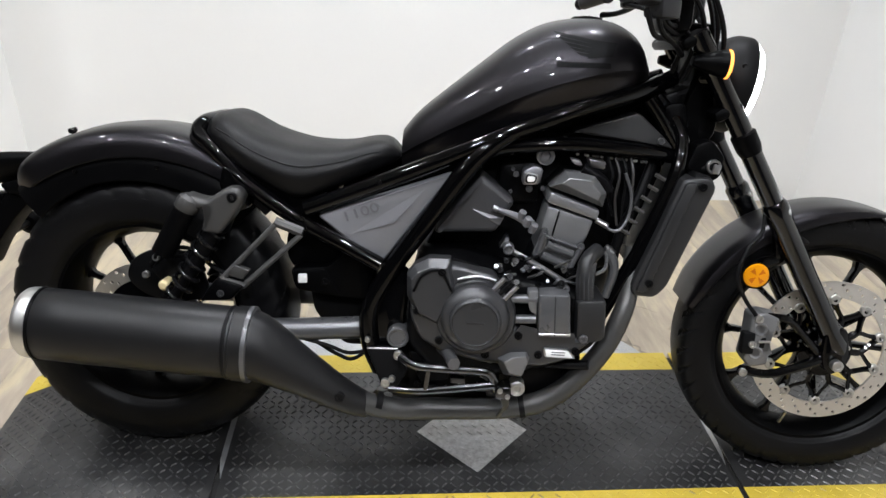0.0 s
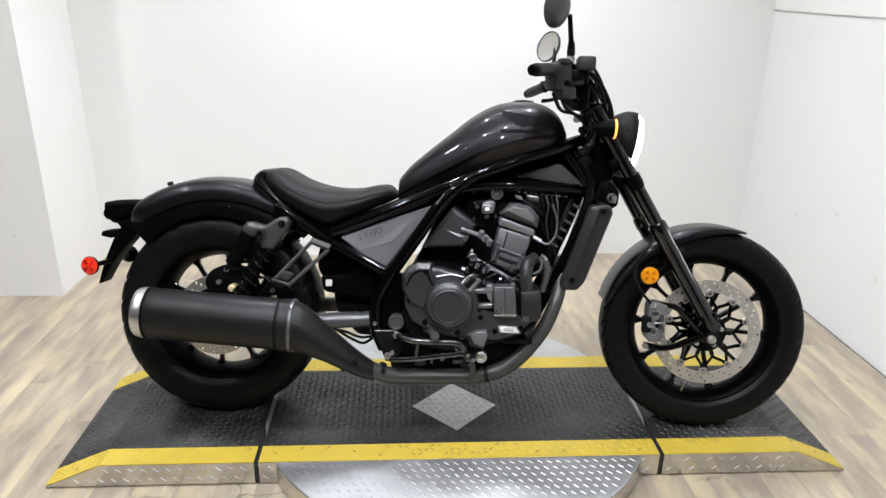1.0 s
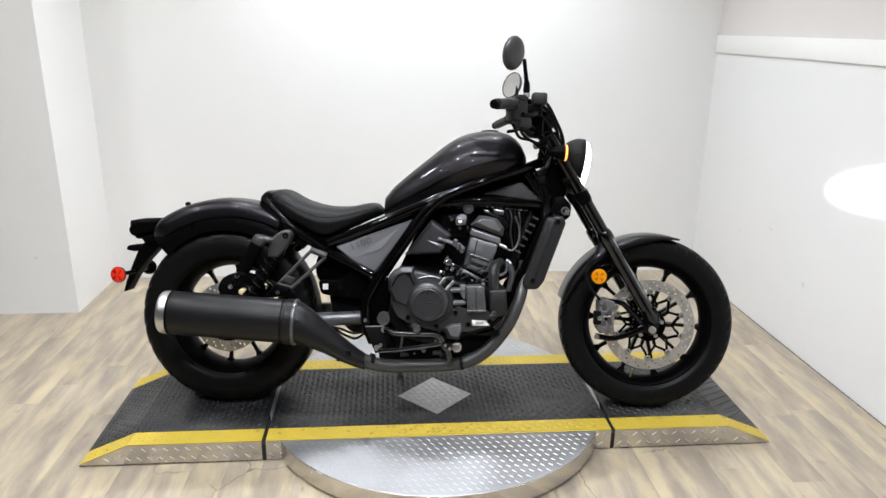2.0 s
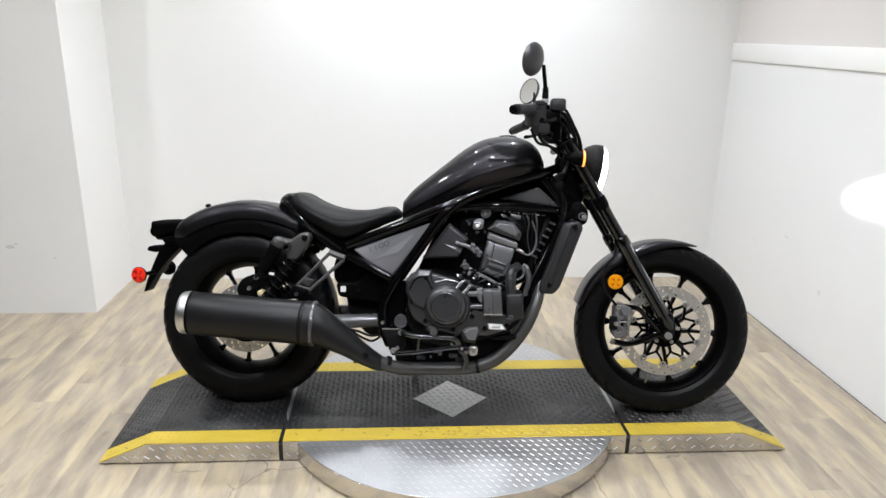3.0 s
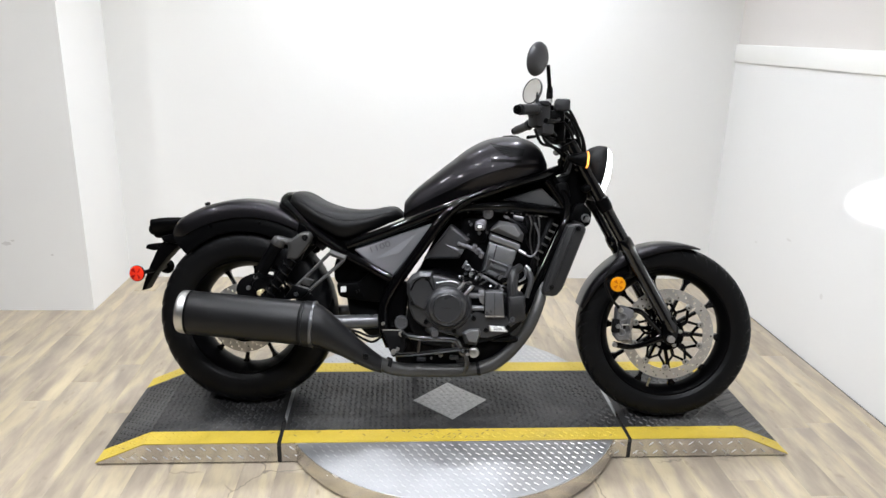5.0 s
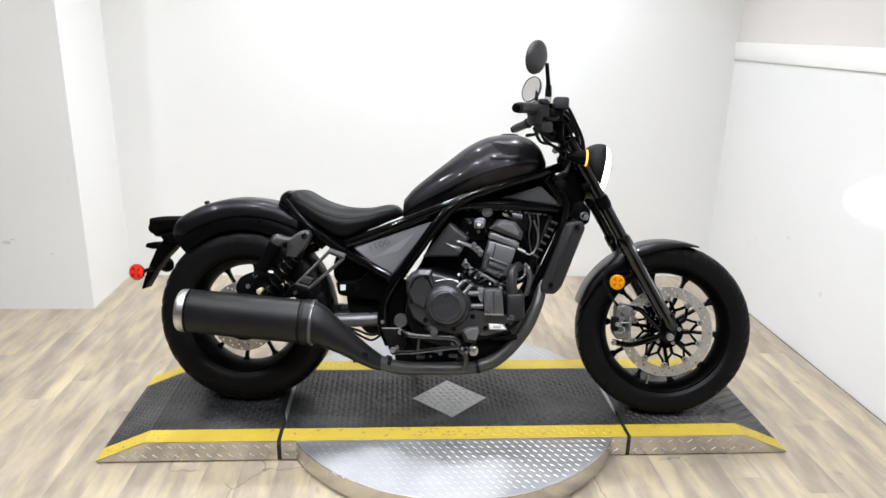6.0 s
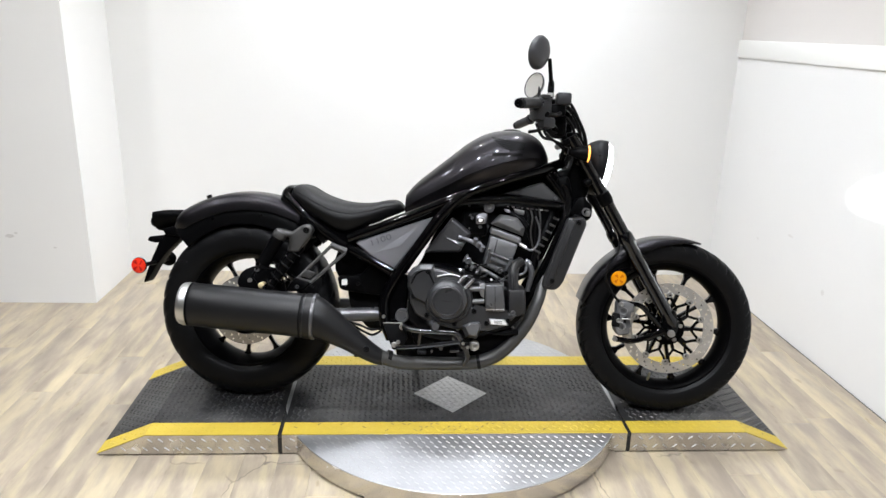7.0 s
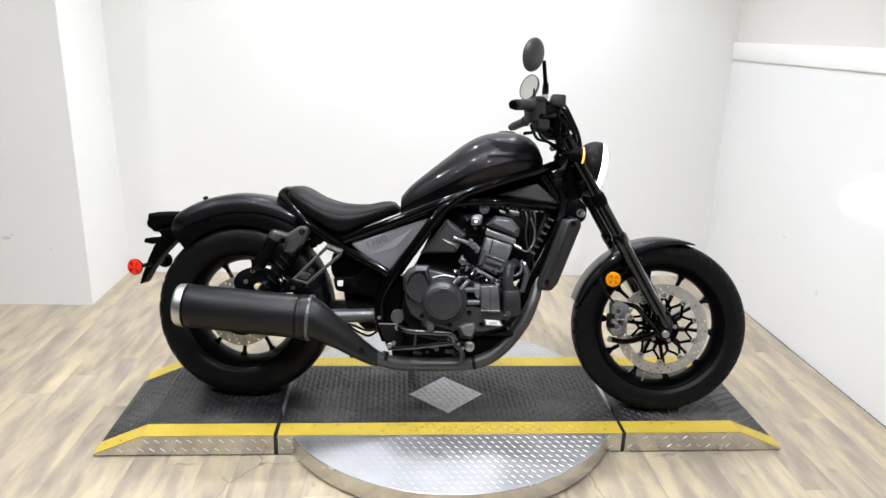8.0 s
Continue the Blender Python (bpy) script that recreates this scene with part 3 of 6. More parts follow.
def tyre_mesh(R, half, bead, grooves, depth=0.006):
    """A tyre with a rounded crown, sidewall step and slanting tread grooves."""
    knots = [(0.80, 0.0), (0.93, 0.12), (1.0, 0.38), (0.99, 0.60), (0.91, 0.80), (0.72, 0.92), (0.42, 0.98), (0.0, 1.0)]
    knots += [(-s, v) for s, v in reversed(knots[:-1])]
    line = spline([(s, v, 0) for s, v in knots], 5)
    prof = [(-p.x * half, bead + (R - bead) * p.y, -1 + 2 * k / (len(line) - 1)) for k, p in enumerate(line)]
    n = grooves * 10
    bm, rows = blank(), []
    for i in range(n):
        t = 2 * math.pi * i / n
        row = []
        for y, r, u in prof:
            cut = 0.0
            if 0.15 < abs(u) < 0.58:
                ph = (t * grooves / (2 * math.pi) + abs(u) * 1.6 + (0.5 if u > 0 else 0)) % 1.0
                cut = depth if ph < 0.22 else 0.0
            if abs(abs(u) - 0.72) < 0.016 or abs(abs(u) - 0.90) < 0.016:
                cut = -0.0014
            rr = r - cut
            row.append(bm.verts.new((rr * math.cos(t), y, rr * math.sin(t))))
        rows.append(row)
    m = len(prof)
    for i in range(n):
        a, b = rows[i], rows[(i + 1) % n]
        for k in range(m - 1):
            bm.faces.new((a[k], a[k + 1], b[k + 1], b[k]))
    return bm


def ring_mesh(prof, n=96):
    """A closed ring turned about the wheel's axle: prof is (lateral, radius)."""
    bm, rows = blank(), []
    for i in range(n):
        t = 2 * math.pi * i / n
        rows.append([bm.verts.new((r * math.cos(t), y, r * math.sin(t))) for y, r in prof])
    m = len(prof)
    for i in range(n):
        a, b = rows[i], rows[(i + 1) % n]
        for k in range(m):
            bm.faces.new((a[k], a[(k + 1) % m], b[(k + 1) % m], b[k]))
    return bm


def spoke_mesh(r0, r1, w0, w1, thick, flare):
    """One cast spoke along +x: waisted, with a flare where it meets the rim."""
    secs = []
    for s in (0, 0.15, 0.4, 0.7, 0.86, 0.95, 1.0):
        r = r0 + (r1 - r0) * s
        w = (w0 + (w1 - w0) * s) + (flare * ((s - 0.8) / 0.2) ** 2 if s > 0.8 else 0) + (0.008 * (1 - s / 0.15) if s < 0.15 else 0)
        t = thick * (1.25 - 0.35 * s)
        secs.append([(r, y * t, z * w) for y, z in ((-1, -0.55), (-0.6, -1), (0.6, -1), (1, -0.55), (1, 0.55), (0.6, 1), (-0.6, 1), (-1, 0.55))])
    return add_loft(blank(), secs)


def disc_ring(name, r0, r1, y, holes, parent, offset=0.0, thick=0.0045, wavy=0.0):
    """A drilled brake disc: rows of real holes through the ring."""
    n = holes * 6
    bm = blank()
    radii = [r0 + (r1 - r0) * s for s in (0.0, 0.12, 0.29, 0.41, 0.59, 0.71, 0.88, 1.0)]
    grid = {}
    for side, yy in ((0, y - thick / 2), (1, y + thick / 2)):
        for i in range(n):
            t = 2 * math.pi * i / n + offset
            for k, r in enumerate(radii):
                rr = r + (wavy * math.cos(10 * t) if k == 7 else 0)
                grid[side, i, k] = bm.verts.new((rr * math.cos(t), yy, rr * math.sin(t)))
    hole = lambda i, k: (i % 6 == 0 and k == 1) or (i % 6 == 2 and k == 3) or (i % 6 == 4 and k == 5)
    for i in range(n):
        j = (i + 1) % n
        for k in range(7):
            if hole(i, k):
                for (ia, ka), (ib, kb) in (((i, k), (j, k)), ((j, k), (j, k + 1)), ((j, k + 1), (i, k + 1)), ((i, k + 1), (i, k))):
                    bm.faces.new((grid[0, ia, ka], grid[0, ib, kb], grid[1, ib, kb], grid[1, ia, ka]))
                continue
            for side in (0, 1):
                bm.faces.new((grid[side, i, k], grid[side, j, k], grid[side, j, k + 1], grid[side, i, k + 1]))
        for k in (0, 7):
            bm.faces.new((grid[0, i, k], grid[0, j, k], grid[1, j, k], grid[1, i, k]))
    return part(name, bm, DISC, parent, "drilled steel brake disc", 30)


def wheel(name, axle, R, half, bead, rim_r, spokes, first, grooves, hub_r, hub_half, steer=0.0):
    """Cast wheel: its rim carries the tyre, hub and spokes."""
    lip = rim_r + 0.010
    h = half * 0.78
    prof = [(-h, lip), (-h, lip - 0.008), (-h * 0.82, rim_r - 0.006), (-h * 0.5, rim_r - 0.018), (0, rim_r - 0.024), (h * 0.5, rim_r - 0.018), (h * 0.82, rim_r - 0.006), (h, lip - 0.008), (h, lip), (h * 0.86, lip + 0.002), (h * 0.8, rim_r + 0.002), (-h * 0.8, rim_r + 0.002), (-h * 0.86, lip + 0.002)]
    rim = part(name, ring_mesh(prof), PLASTIC, bike, "satin black cast wheel", 40)
    rim.matrix_local = pose(axle[0], 0, axle[1], 0, 0, steer)
    part("tyre", tyre_mesh(R, half, bead, grooves, 0.0055 if grooves > 28 else 0.0045), RUBBER, rim, "black rubber tyre with slanting grooves", 30)
    hub = add_lathe(blank(), [(-hub_half, 0.0), (-hub_half, hub_r * 0.8), (-hub_half * 0.8, hub_r), (hub_half * 0.8, hub_r), (hub_half, hub_r * 0.8), (hub_half, 0.0)], (0, 0, 0), (0, 1, 0), 30)
    part("hub", hub, FRAME_BLACK, rim)
    me = mesh_from(spoke_mesh(hub_r * 0.9, rim_r - 0.014, 0.0070, 0.0055, 0.012, 0.016), "spoke", 30)
    me.materials.append(FRAME_BLACK)
    for k in range(spokes):
        sp = new("spoke", me)
        sp.parent = rim
        sp.matrix_local = Matrix.Rotation(-radians(first + 360 / spokes * k), 4, "Y")
    return rim


front = wheel("front_wheel", AXLE_F, 0.318, 0.060, 0.236, 0.228, 10, 103, 42, 0.036, 0.055)
rear = wheel("rear_wheel", AXLE_R, 0.327, 0.096, 0.214, 0.206, 10, 85, 26, 0.05, 0.07)

# front brake disc with its carrier
for side in (1,):
    y = -0.072 * side
    disc_ring("brake_disc", 0.128, 0.165, y, 25, front, 0.05)
    part("disc_carrier", add_lathe(blank(), [(-0.004, 0.034), (-0.004, 0.060), (0.004, 0.060), (0.004, 0.034)], (0, -y, 0), (0, -1, 0), 40, closed=True), FRAME_BLACK, front, "black disc carrier ring")
    arm = blank()
    w = 2 * math.pi / 20
    for s in (1, -1):
        add_tube(arm, [(0.056, 0, 0), (0.080, 0, 0), (0.102 * math.cos(w * s * 0.7), 0, 0.102 * math.sin(w * s * 0.7)), (0.122 * math.cos(w * s), 0, 0.122 * math.sin(w * s))], [0.0085, 0.0066, 0.0064, 0.0080], 6, 3, flat=0.6)
    arm_me = mesh_from(arm, "carrier_arm")
    arm_me.materials.append(FRAME_BLACK)
    for k in range(10):
        ca = new("carrier_arm", arm_me)
        ca.parent = front
        ca.matrix_local = Matrix.Translation((0, y, 0)) @ Matrix.Rotation(-2 * math.pi * k / 10, 4, "Y")
    if side > 0:
        for k in range(10):
            a = 2 * math.pi * (k + 0.5) / 10
            part("disc_rivet", add_lathe(blank(), [(-0.004, 0.012), (0.004, 0.012), (0.006, 0.010), (0.006, 0.005), (0.003, 0.0045), (0.003, 0)], (0.123 * math.cos(a), -y, 0.123 * math.sin(a)), (0, -1, 0), 14), STEEL, front, "silver floating rivet")
        for k in range(5):
            a = 2 * math.pi * (k + 0.2) / 5
            part("disc_bolt", add_lathe(blank(), [(-0.004, 0.007), (0.006, 0.007), (0.007, 0.005), (0.004, 0.0035), (0.004, 0)], (0.046 * math.cos(a), -y + 0.004, 0.046 * math.sin(a)), (0, -1, 0), 10), STEEL, front, "silver bolt")
disc_ring("brake_disc", 0.088, 0.128, -0.085, 20, rear, 0.0)
part("disc_carrier", add_lathe(blank(), [(-0.004, 0.03), (-0.004, 0.09), (0.003, 0.09), (0.003, 0.03)], (0, 0.085, 0), (0, -1, 0), 40, closed=True), FRAME_BLACK, rear, "black disc carrier")
part("valve", add_tube(blank(), [(-0.05, 0.03, -0.205), (-0.046, 0.045, -0.172)], 0.004, 8), STEEL, front, "metal tyre valve")


def arch(axle, a0, a1, crown, lower, half, n=40, thick=0.0035):
    """A mudguard bent round an axle: crown is its radius on top, lower(s) the radius of its skirt edge, s from 0 to 1."""
    secs = []
    for i in range(n + 1):
        s = i / n
        a = radians(a0 + (a1 - a0) * s)
        lo, cr = lower(s), crown(s)
        w = half(s)
        shape = [(-w, lo), (-w, lo + (cr - lo) * 0.35), (-w * 0.96, lo + (cr - lo) * 0.62), (-w * 0.84, lo + (cr - lo) * 0.82), (-w * 0.6, lo + (cr - lo) * 0.94), (-w * 0.3, cr - 0.002), (0, cr)]
        shape = shape + [(-y, r) for y, r in reversed(shape[:-1])]
        inner = [(y * (1 - thick / max(w, 0.01)), r - thick) for y, r in reversed(shape)]
        secs.append([(axle[0] + r * math.cos(a), y, axle[1] + r * math.sin(a)) for y, r in shape + inner])
    return add_loft(blank(), secs)


# front mudguard
def front_half(s):
    return 0.078 * (1 - 0.35 * max(0, (s - 0.85) / 0.15) ** 2) * (1 - 0.15 * max(0, (0.1 - s) / 0.1))


FLANK_S, FLANK_R = [0, 0.1, 0.5, 0.72, 0.9, 1.0], [0.316, 0.309, 0.293, 0.300, 0.318, 0.328]
part("front_fender", arch(AXLE_F, 165, 71, lambda s: 0.331, lambda s: between(FLANK_S, FLANK_R, s), front_half), PAINT, bike, "gunmetal painted front mudguard")
stay = add_prism(blank(), rounded([(1.372, 0.585), (1.41, 0.600), (1.455, 0.572), (1.42, 0.555), (1.40, 0.535), (1.385, 0.53)], 0.012), 0.078, 0.094)
part("fender_bracket", stay, FRAME_BLACK, bike, "black mudguard bracket")
# rear mudguard
LOW_A, LOW_R = [0, 0.24, 0.5, 0.7, 0.8, 1.0], [0.372, 0.368, 0.372, 0.378, 0.383, 0.388]
part("rear_fender", arch(AXLE_R, 133, 42, lambda s: 0.436 - 0.022 * max(0, 1 - s / 0.10) ** 2, lambda s: between(LOW_A, LOW_R, s), lambda s: 0.112 * (1 - 0.3 * max(0, 1 - s / 0.12) ** 2)), PAINT, bike, "gunmetal painted rear mudguard")
part("inner_fender", arch(AXLE_R, 133, 46, lambda s: 0.405, lambda s: 0.320 - 0.010 * max(0, 1 - s / 0.3), lambda s: 0.106), PLASTIC, bike, "black plastic inner mudguard")
for X, Z in ((-0.128, 0.650), (0.050, 0.668)):
    bolt((X, 0.106, Z), 0.005, bike, DARK_STEEL)
part("fender_knob", add_lathe(blank(), [(-0.006, 0.005), (0.006, 0.005), (0.007, 0.009), (0.012, 0.0105), (0.017, 0.009), (0.019, 0.0)], (-0.165, 0.03, 0.716), (-0.3, 0, 0.95), 16), SPRING, bike, "round black fender knob")

def prisms(at, r, depth, side, material, parent):
    """Darker prism wedges behind a round reflector's lens."""
    for k in range(4):
        a = radians(90 * k + 24)
        tri = [(at[0] + r * f * math.cos(a + b), at[1] + r * f * math.sin(a + b)) for f, b in ((0.16, 0.3), (0.95, 0.0), (0.95, 0.62))]
        part("prism", add_prism(blank(), tri, (depth - 0.006) * side, depth * side, 0.0008), material, parent)


# tail: lamp, plate holder, indicators
tail = blank()
add_tube(tail, [(-0.382, 0.0, 0.626), (-0.33, 0.0, 0.630), (-0.24, 0.0, 0.640)], [0.025, 0.028, 0.024], 20, flat=1.8)
lamp = part("tail_lamp", tail, PLASTIC, bike, "black tail lamp housing")
part("tail_lens", add_lathe(blank(), [(0, 0.0), (0.004, 0.020), (0.0, 0.023)], (-0.384, 0.0, 0.626), (-1, 0, 0), 20, squash=1.8), PLASTIC, lamp, "dark smoked tail lens")
part("lamp_mount", add_prism(blank(), rounded([(-0.345, 0.60), (-0.25, 0.625), (-0.235, 0.595), (-0.275, 0.575), (-0.33, 0.578)], 0.008), -0.04, 0.04, 0.004), PLASTIC, lamp)
holder = add_prism(blank(), rounded([(-0.262, 0.605), (-0.272, 0.575), (-0.330, 0.512), (-0.372, 0.455), (-0.405, 0.396), (-0.418, 0.392), (-0.405, 0.438), (-0.385, 0.492), (-0.362, 0.545), (-0.330, 0.590)], 0.008), -0.03, 0.03, 0.004)
plate_holder = part("plate_holder", holder, PLASTIC, bike, "black plastic number plate holder")
part("plate_lamp", add_prism(blank(), rounded([(-0.405, 0.552), (-0.398, 0.568), (-0.360, 0.572), (-0.345, 0.552), (-0.372, 0.545)], 0.006), -0.03, 0.03, 0.004), PLASTIC, plate_holder, "black plate lamp")
part("reflector_bar", add_tube(blank(), [(-0.386, -0.112, 0.470), (-0.372, 0.0, 0.470), (-0.386, 0.112, 0.470)], 0.008, 10), PLASTIC, plate_holder)
for side in (1, -1):
    cup = add_lathe(blank(), [(-0.012, 0.0), (-0.010, 0.018), (0.0, 0.0285), (0.006, 0.0295), (0.008, 0.028)], (-0.388, 0.122 * side, 0.470), (-0.1, -side, 0), 28)
    rear_reflector = part("side_reflector", cup, PLASTIC, bike, "round red side reflector in a black cup")
    part("reflector_lens", add_lathe(blank(), [(0.004, 0.0282), (0.010, 0.0272), (0.0125, 0.022), (0.0135, 0.0)], (-0.388, 0.122 * side, 0.470), (-0.1, -side, 0), 28), RED, rear_reflector, "red reflector lens")
    prisms((-0.388, 0.470), 0.024, 0.136, side, RED_DEEP, rear_reflector)

# tank
TX = [0.566, 0.60, 0.66, 0.73, 0.79, 0.85, 0.91, 0.97, 1.02, 1.055, 1.077]
TTOP = [0.765, 0.806, 0.858, 0.915, 0.963, 0.996, 1.010, 1.011, 0.996, 0.968, 0.926]
TBOT = [0.686, 0.698, 0.722, 0.748, 0.772, 0.795, 0.818, 0.842, 0.862, 0.876, 0.886]
TWID = [0.062, 0.076, 0.096, 0.118, 0.136, 0.148, 0.153, 0.146, 0.124, 0.092, 0.050]
SHAPE = [(0.0, 1.0), (0.28, 0.985), (0.52, 0.93), (0.74, 0.82), (0.89, 0.66), (0.97, 0.50), (1.0, 0.365)]
UNDER = [(0.945, 0.325), (0.895, 0.24), (0.84, 0.12), (0.80, 0.0)]
SKIN = [(p.x, p.y) for p in spline([(a, b, 0) for a, b in SHAPE], 4)] + UNDER


def tank_mesh():
    half = SKIN
    secs = []
    n = 44
    for i in range(n + 1):
        s = i / n
        x = TX[0] + (TX[-1] - TX[0]) * (0.5 - 0.5 * math.cos(math.pi * s))
        top, bot, w = between(TX, TTOP, x), between(TX, TBOT, x), between(TX, TWID, x)
        ring = [(x, -w * a, bot + (top - bot) * b) for a, b in half]
        secs.append(ring + [(p[0], -p[1], p[2]) for p in reversed(ring[1:])] )
    return add_loft(blank(), secs)


tank = part("fuel_tank", tank_mesh(), PAINT, bike, "gunmetal metallic painted fuel tank", 26)
part("filler_cap", add_lathe(blank(), [(-0.01, 0.033), (0.006, 0.033), (0.009, 0.029), (0.009, 0.012), (0.011, 0.010), (0.011, 0.0)], (0.945, 0, 1.006), (0, 0, 1), 28), FRAME_BLACK, tank, "black filler cap")


def tank_side(x, z):
    """How far right the tank's skin lies at (x, z)."""
    top, bot, w = between(TX, TTOP, x), between(TX, TBOT, x), between(TX, TWID, x)
    v = (z - bot) / (top - bot)
    for (a0, v0), (a1, v1) in zip(SKIN, SKIN[1:]):
        if v1 <= v <= v0:
            return w * (a0 + (a1 - a0) * (v0 - v) / max(1e-9, v0 - v1))
    return w


def decal(outline, material, name, label=""):
    """A thin patch that lies on the tank's skin."""
    bm = blank()
    cells = 8
    a, b, c, d = [Vector(p) for p in outline]
    grid = []
    for i in range(cells + 1):
        row = []
        for j in range(4):
            p = (a * (1 - i / cells) + b * (i / cells)) * (1 - j / 3) + (d * (1 - i / cells) + c * (i / cells)) * (j / 3)
            row.append(bm.verts.new((p.x, -tank_side(p.x, p.y) - 0.0012, p.y)))
        grid.append(row)
    for i in range(cells):
        for j in range(3):
            bm.faces.new((grid[i][j], grid[i + 1][j], grid[i + 1][j + 1], grid[i][j + 1]))
    return part(name, bm, material, tank, label, 60)


FEATHERS = [((0.866, 0.981), (0.955, 0.964), 0.0085), ((0.875, 0.970), (0.955, 0.956), 0.0075), ((0.886, 0.960), (0.952, 0.949), 0.007), ((0.897, 0.951), (0.950, 0.943), 0.0065), ((0.908, 0.942), (0.948, 0.937), 0.006)]
for (x0, z0), (x1, z1), h in FEATHERS:
    decal([(x0, z0), (x1, z1), (x1, z1 - h), (x0 + 0.010, z0 - h)], LOGO, "feather_bar", "black wing-shaped tank emblem bar")
decal([(0.944, 0.966), (0.990, 0.962), (0.982, 0.936), (0.930, 0.930)], LOGO, "emblem_root", "black wing emblem root")
decal([(0.872, 0.923), (0.978, 0.923), (0.979, 0.913), (0.873, 0.912)], LOGO, "name_bar", "plain black bar under the emblem")

# seat
SX = [0.145, 0.165, 0.20, 0.267, 0.352, 0.437, 0.50, 0.535, 0.562]
STOP = [0.752, 0.782, 0.784, 0.749, 0.728, 0.728, 0.741, 0.739, 0.716]
SBOT = [0.730, 0.714, 0.695, 0.662, 0.622, 0.646, 0.676, 0.690, 0.704]
SWID = [0.070, 0.110, 0.135, 0.155, 0.155, 0.135, 0.110, 0.090, 0.055]


def seat_mesh():
    shape = [(0, 1), (0.35, 0.995), (0.66, 0.95), (0.88, 0.80), (1.0, 0.52), (0.99, 0.30), (0.93, 0.10), (0.84, 0.0)]
    half = [(p.x, p.y) for p in spline([(a, b, 0) for a, b in shape], 4)]
    secs = []
    for i in range(41):
        s = i / 40
        x = SX[0] + (SX[-1] - SX[0]) * (0.5 - 0.5 * math.cos(math.pi * s))
        top, bot, w = between(SX, STOP, x), between(SX, SBOT, x), between(SX, SWID, x)
        ring = [(x, -w * a, bot + (top - bot) * b) for a, b in half]
        secs.append(ring + [(p[0], -p[1], p[2]) for p in reversed(ring[1:])])
    return add_loft(blank(), secs)


seat = part("seat", seat_mesh(), VINYL, bike, "black vinyl solo seat", 60)
seam = []
for i in range(12):
    x = 0.185 + 0.34 * i / 11
    seam.append((x, between(SX, SWID, x) * 0.975, between(SX, SBOT, x) + (between(SX, STOP, x) - between(SX, SBOT, x)) * 0.66))
part("piping", add_tube(blank(), seam, 0.0013, 6), VINYL, seat, "stitched seam piping")

# frame: each tube once on either side
frame_root = add_tube(blank(), [(1.075, 0.0, 0.79), (1.165, 0.0, 0.862)], 0.034, 24)
frame_part = part("frame", frame_root, FRAME_BLACK, bike, "gloss black tubular steel frame")
TUBES = [
    ("top_rail", [(1.13, 0.045, 0.900), (1.04, 0.095, 0.866), (0.93, 0.125, 0.832), (0.79, 0.137, 0.778), (0.66, 0.140, 0.720), (0.54, 0.140, 0.668), (0.375, 0.138, 0.600)], 0.0175),
    ("rear_stay", [(0.128, 0.080, 0.735), (0.168, 0.115, 0.722), (0.205, 0.128, 0.690), (0.252, 0.138, 0.648), (0.36, 0.143, 0.577), (0.45, 0.147, 0.532), (0.535, 0.150, 0.490)], 0.0165),
    ("seat_loop", [(0.172, 0.115, 0.720), (0.140, 0.100, 0.744), (0.146, 0.075, 0.764), (0.154, 0.0, 0.768)], 0.017),
    ("main_tube", [(0.81, 0.130, 0.788), (0.755, 0.142, 0.752), (0.705, 0.148, 0.700), (0.645, 0.152, 0.612), (0.555, 0.156, 0.476), (0.515, 0.158, 0.395), (0.517, 0.158, 0.315), (0.540, 0.150, 0.250)], 0.0195),
    ("mid_tube", [(0.745, 0.120, 0.735), (0.80, 0.125, 0.750), (0.93, 0.120, 0.760), (1.05, 0.105, 0.752), (1.145, 0.075, 0.738)], 0.0145),
    ("down_tube", [(1.10, 0.05, 0.865), (1.150, 0.085, 0.785), (1.140, 0.110, 0.695), (1.085, 0.120, 0.55), (1.03, 0.120, 0.425), (0.995, 0.120, 0.35)], 0.0155),
    ("brace_tube", [(1.075, 0.085, 0.855), (1.11, 0.085, 0.81), (1.155, 0.08, 0.745)], 0.012),
]
for name, pts, r in TUBES:
    for side in (1, -1):
        part(name, add_tube(blank(), [(p[0], p[1] * side, p[2]) for p in pts], r, 14), FRAME_BLACK, frame_part)
gus = add_prism(blank(), rounded([(0.555, 0.50), (0.60, 0.47), (0.585, 0.30), (0.545, 0.235), (0.515, 0.30), (0.508, 0.41)], 0.02), 0.11, 0.155, 0.008)
part("pivot_plate", gus, FRAME_BLACK, frame_part, "black pivot plate")
cap = add_lathe(blank(), [(-0.05, 0.024), (0.008, 0.024), (0.012, 0.021), (0.012, 0.018), (0.009, 0.0165), (0.009, 0.0)], (0.579, 0.170, 0.338), (0, -1, 0), 28)
part("pivot_cap", cap, ENGINE, frame_part, "grey round pivot cap")
part("tail_panel", add_prism(blank(), rounded([(0.185, 0.715), (0.30, 0.665), (0.42, 0.635), (0.40, 0.555), (0.26, 0.635)], 0.01), -0.10, 0.118, 0.006), PLASTIC, frame_part, "black panel under the seat")
part("inner_panel", add_prism(blank(), rounded([(0.338, 0.580), (0.41, 0.553), (0.52, 0.50), (0.52, 0.40), (0.352, 0.43), (0.320, 0.475), (0.318, 0.520)], 0.015), -0.09, 0.085, 0.006), PLASTIC, frame_part, "black inner panel")
part("seat_rail_bracket", add_prism(blank(), rounded([(0.205, 0.69), (0.24, 0.66), (0.26, 0.60), (0.225, 0.585), (0.195, 0.64)], 0.012), 0.10, 0.15), FRAME_BLACK, frame_part)
for X, Z in ((0.372, 0.585), (0.532, 0.668), (0.542, 0.492), (0.572, 0.490)):
    bolt((X, 0.160, Z), 0.0055, frame_part, DARK_STEEL, 0.003)

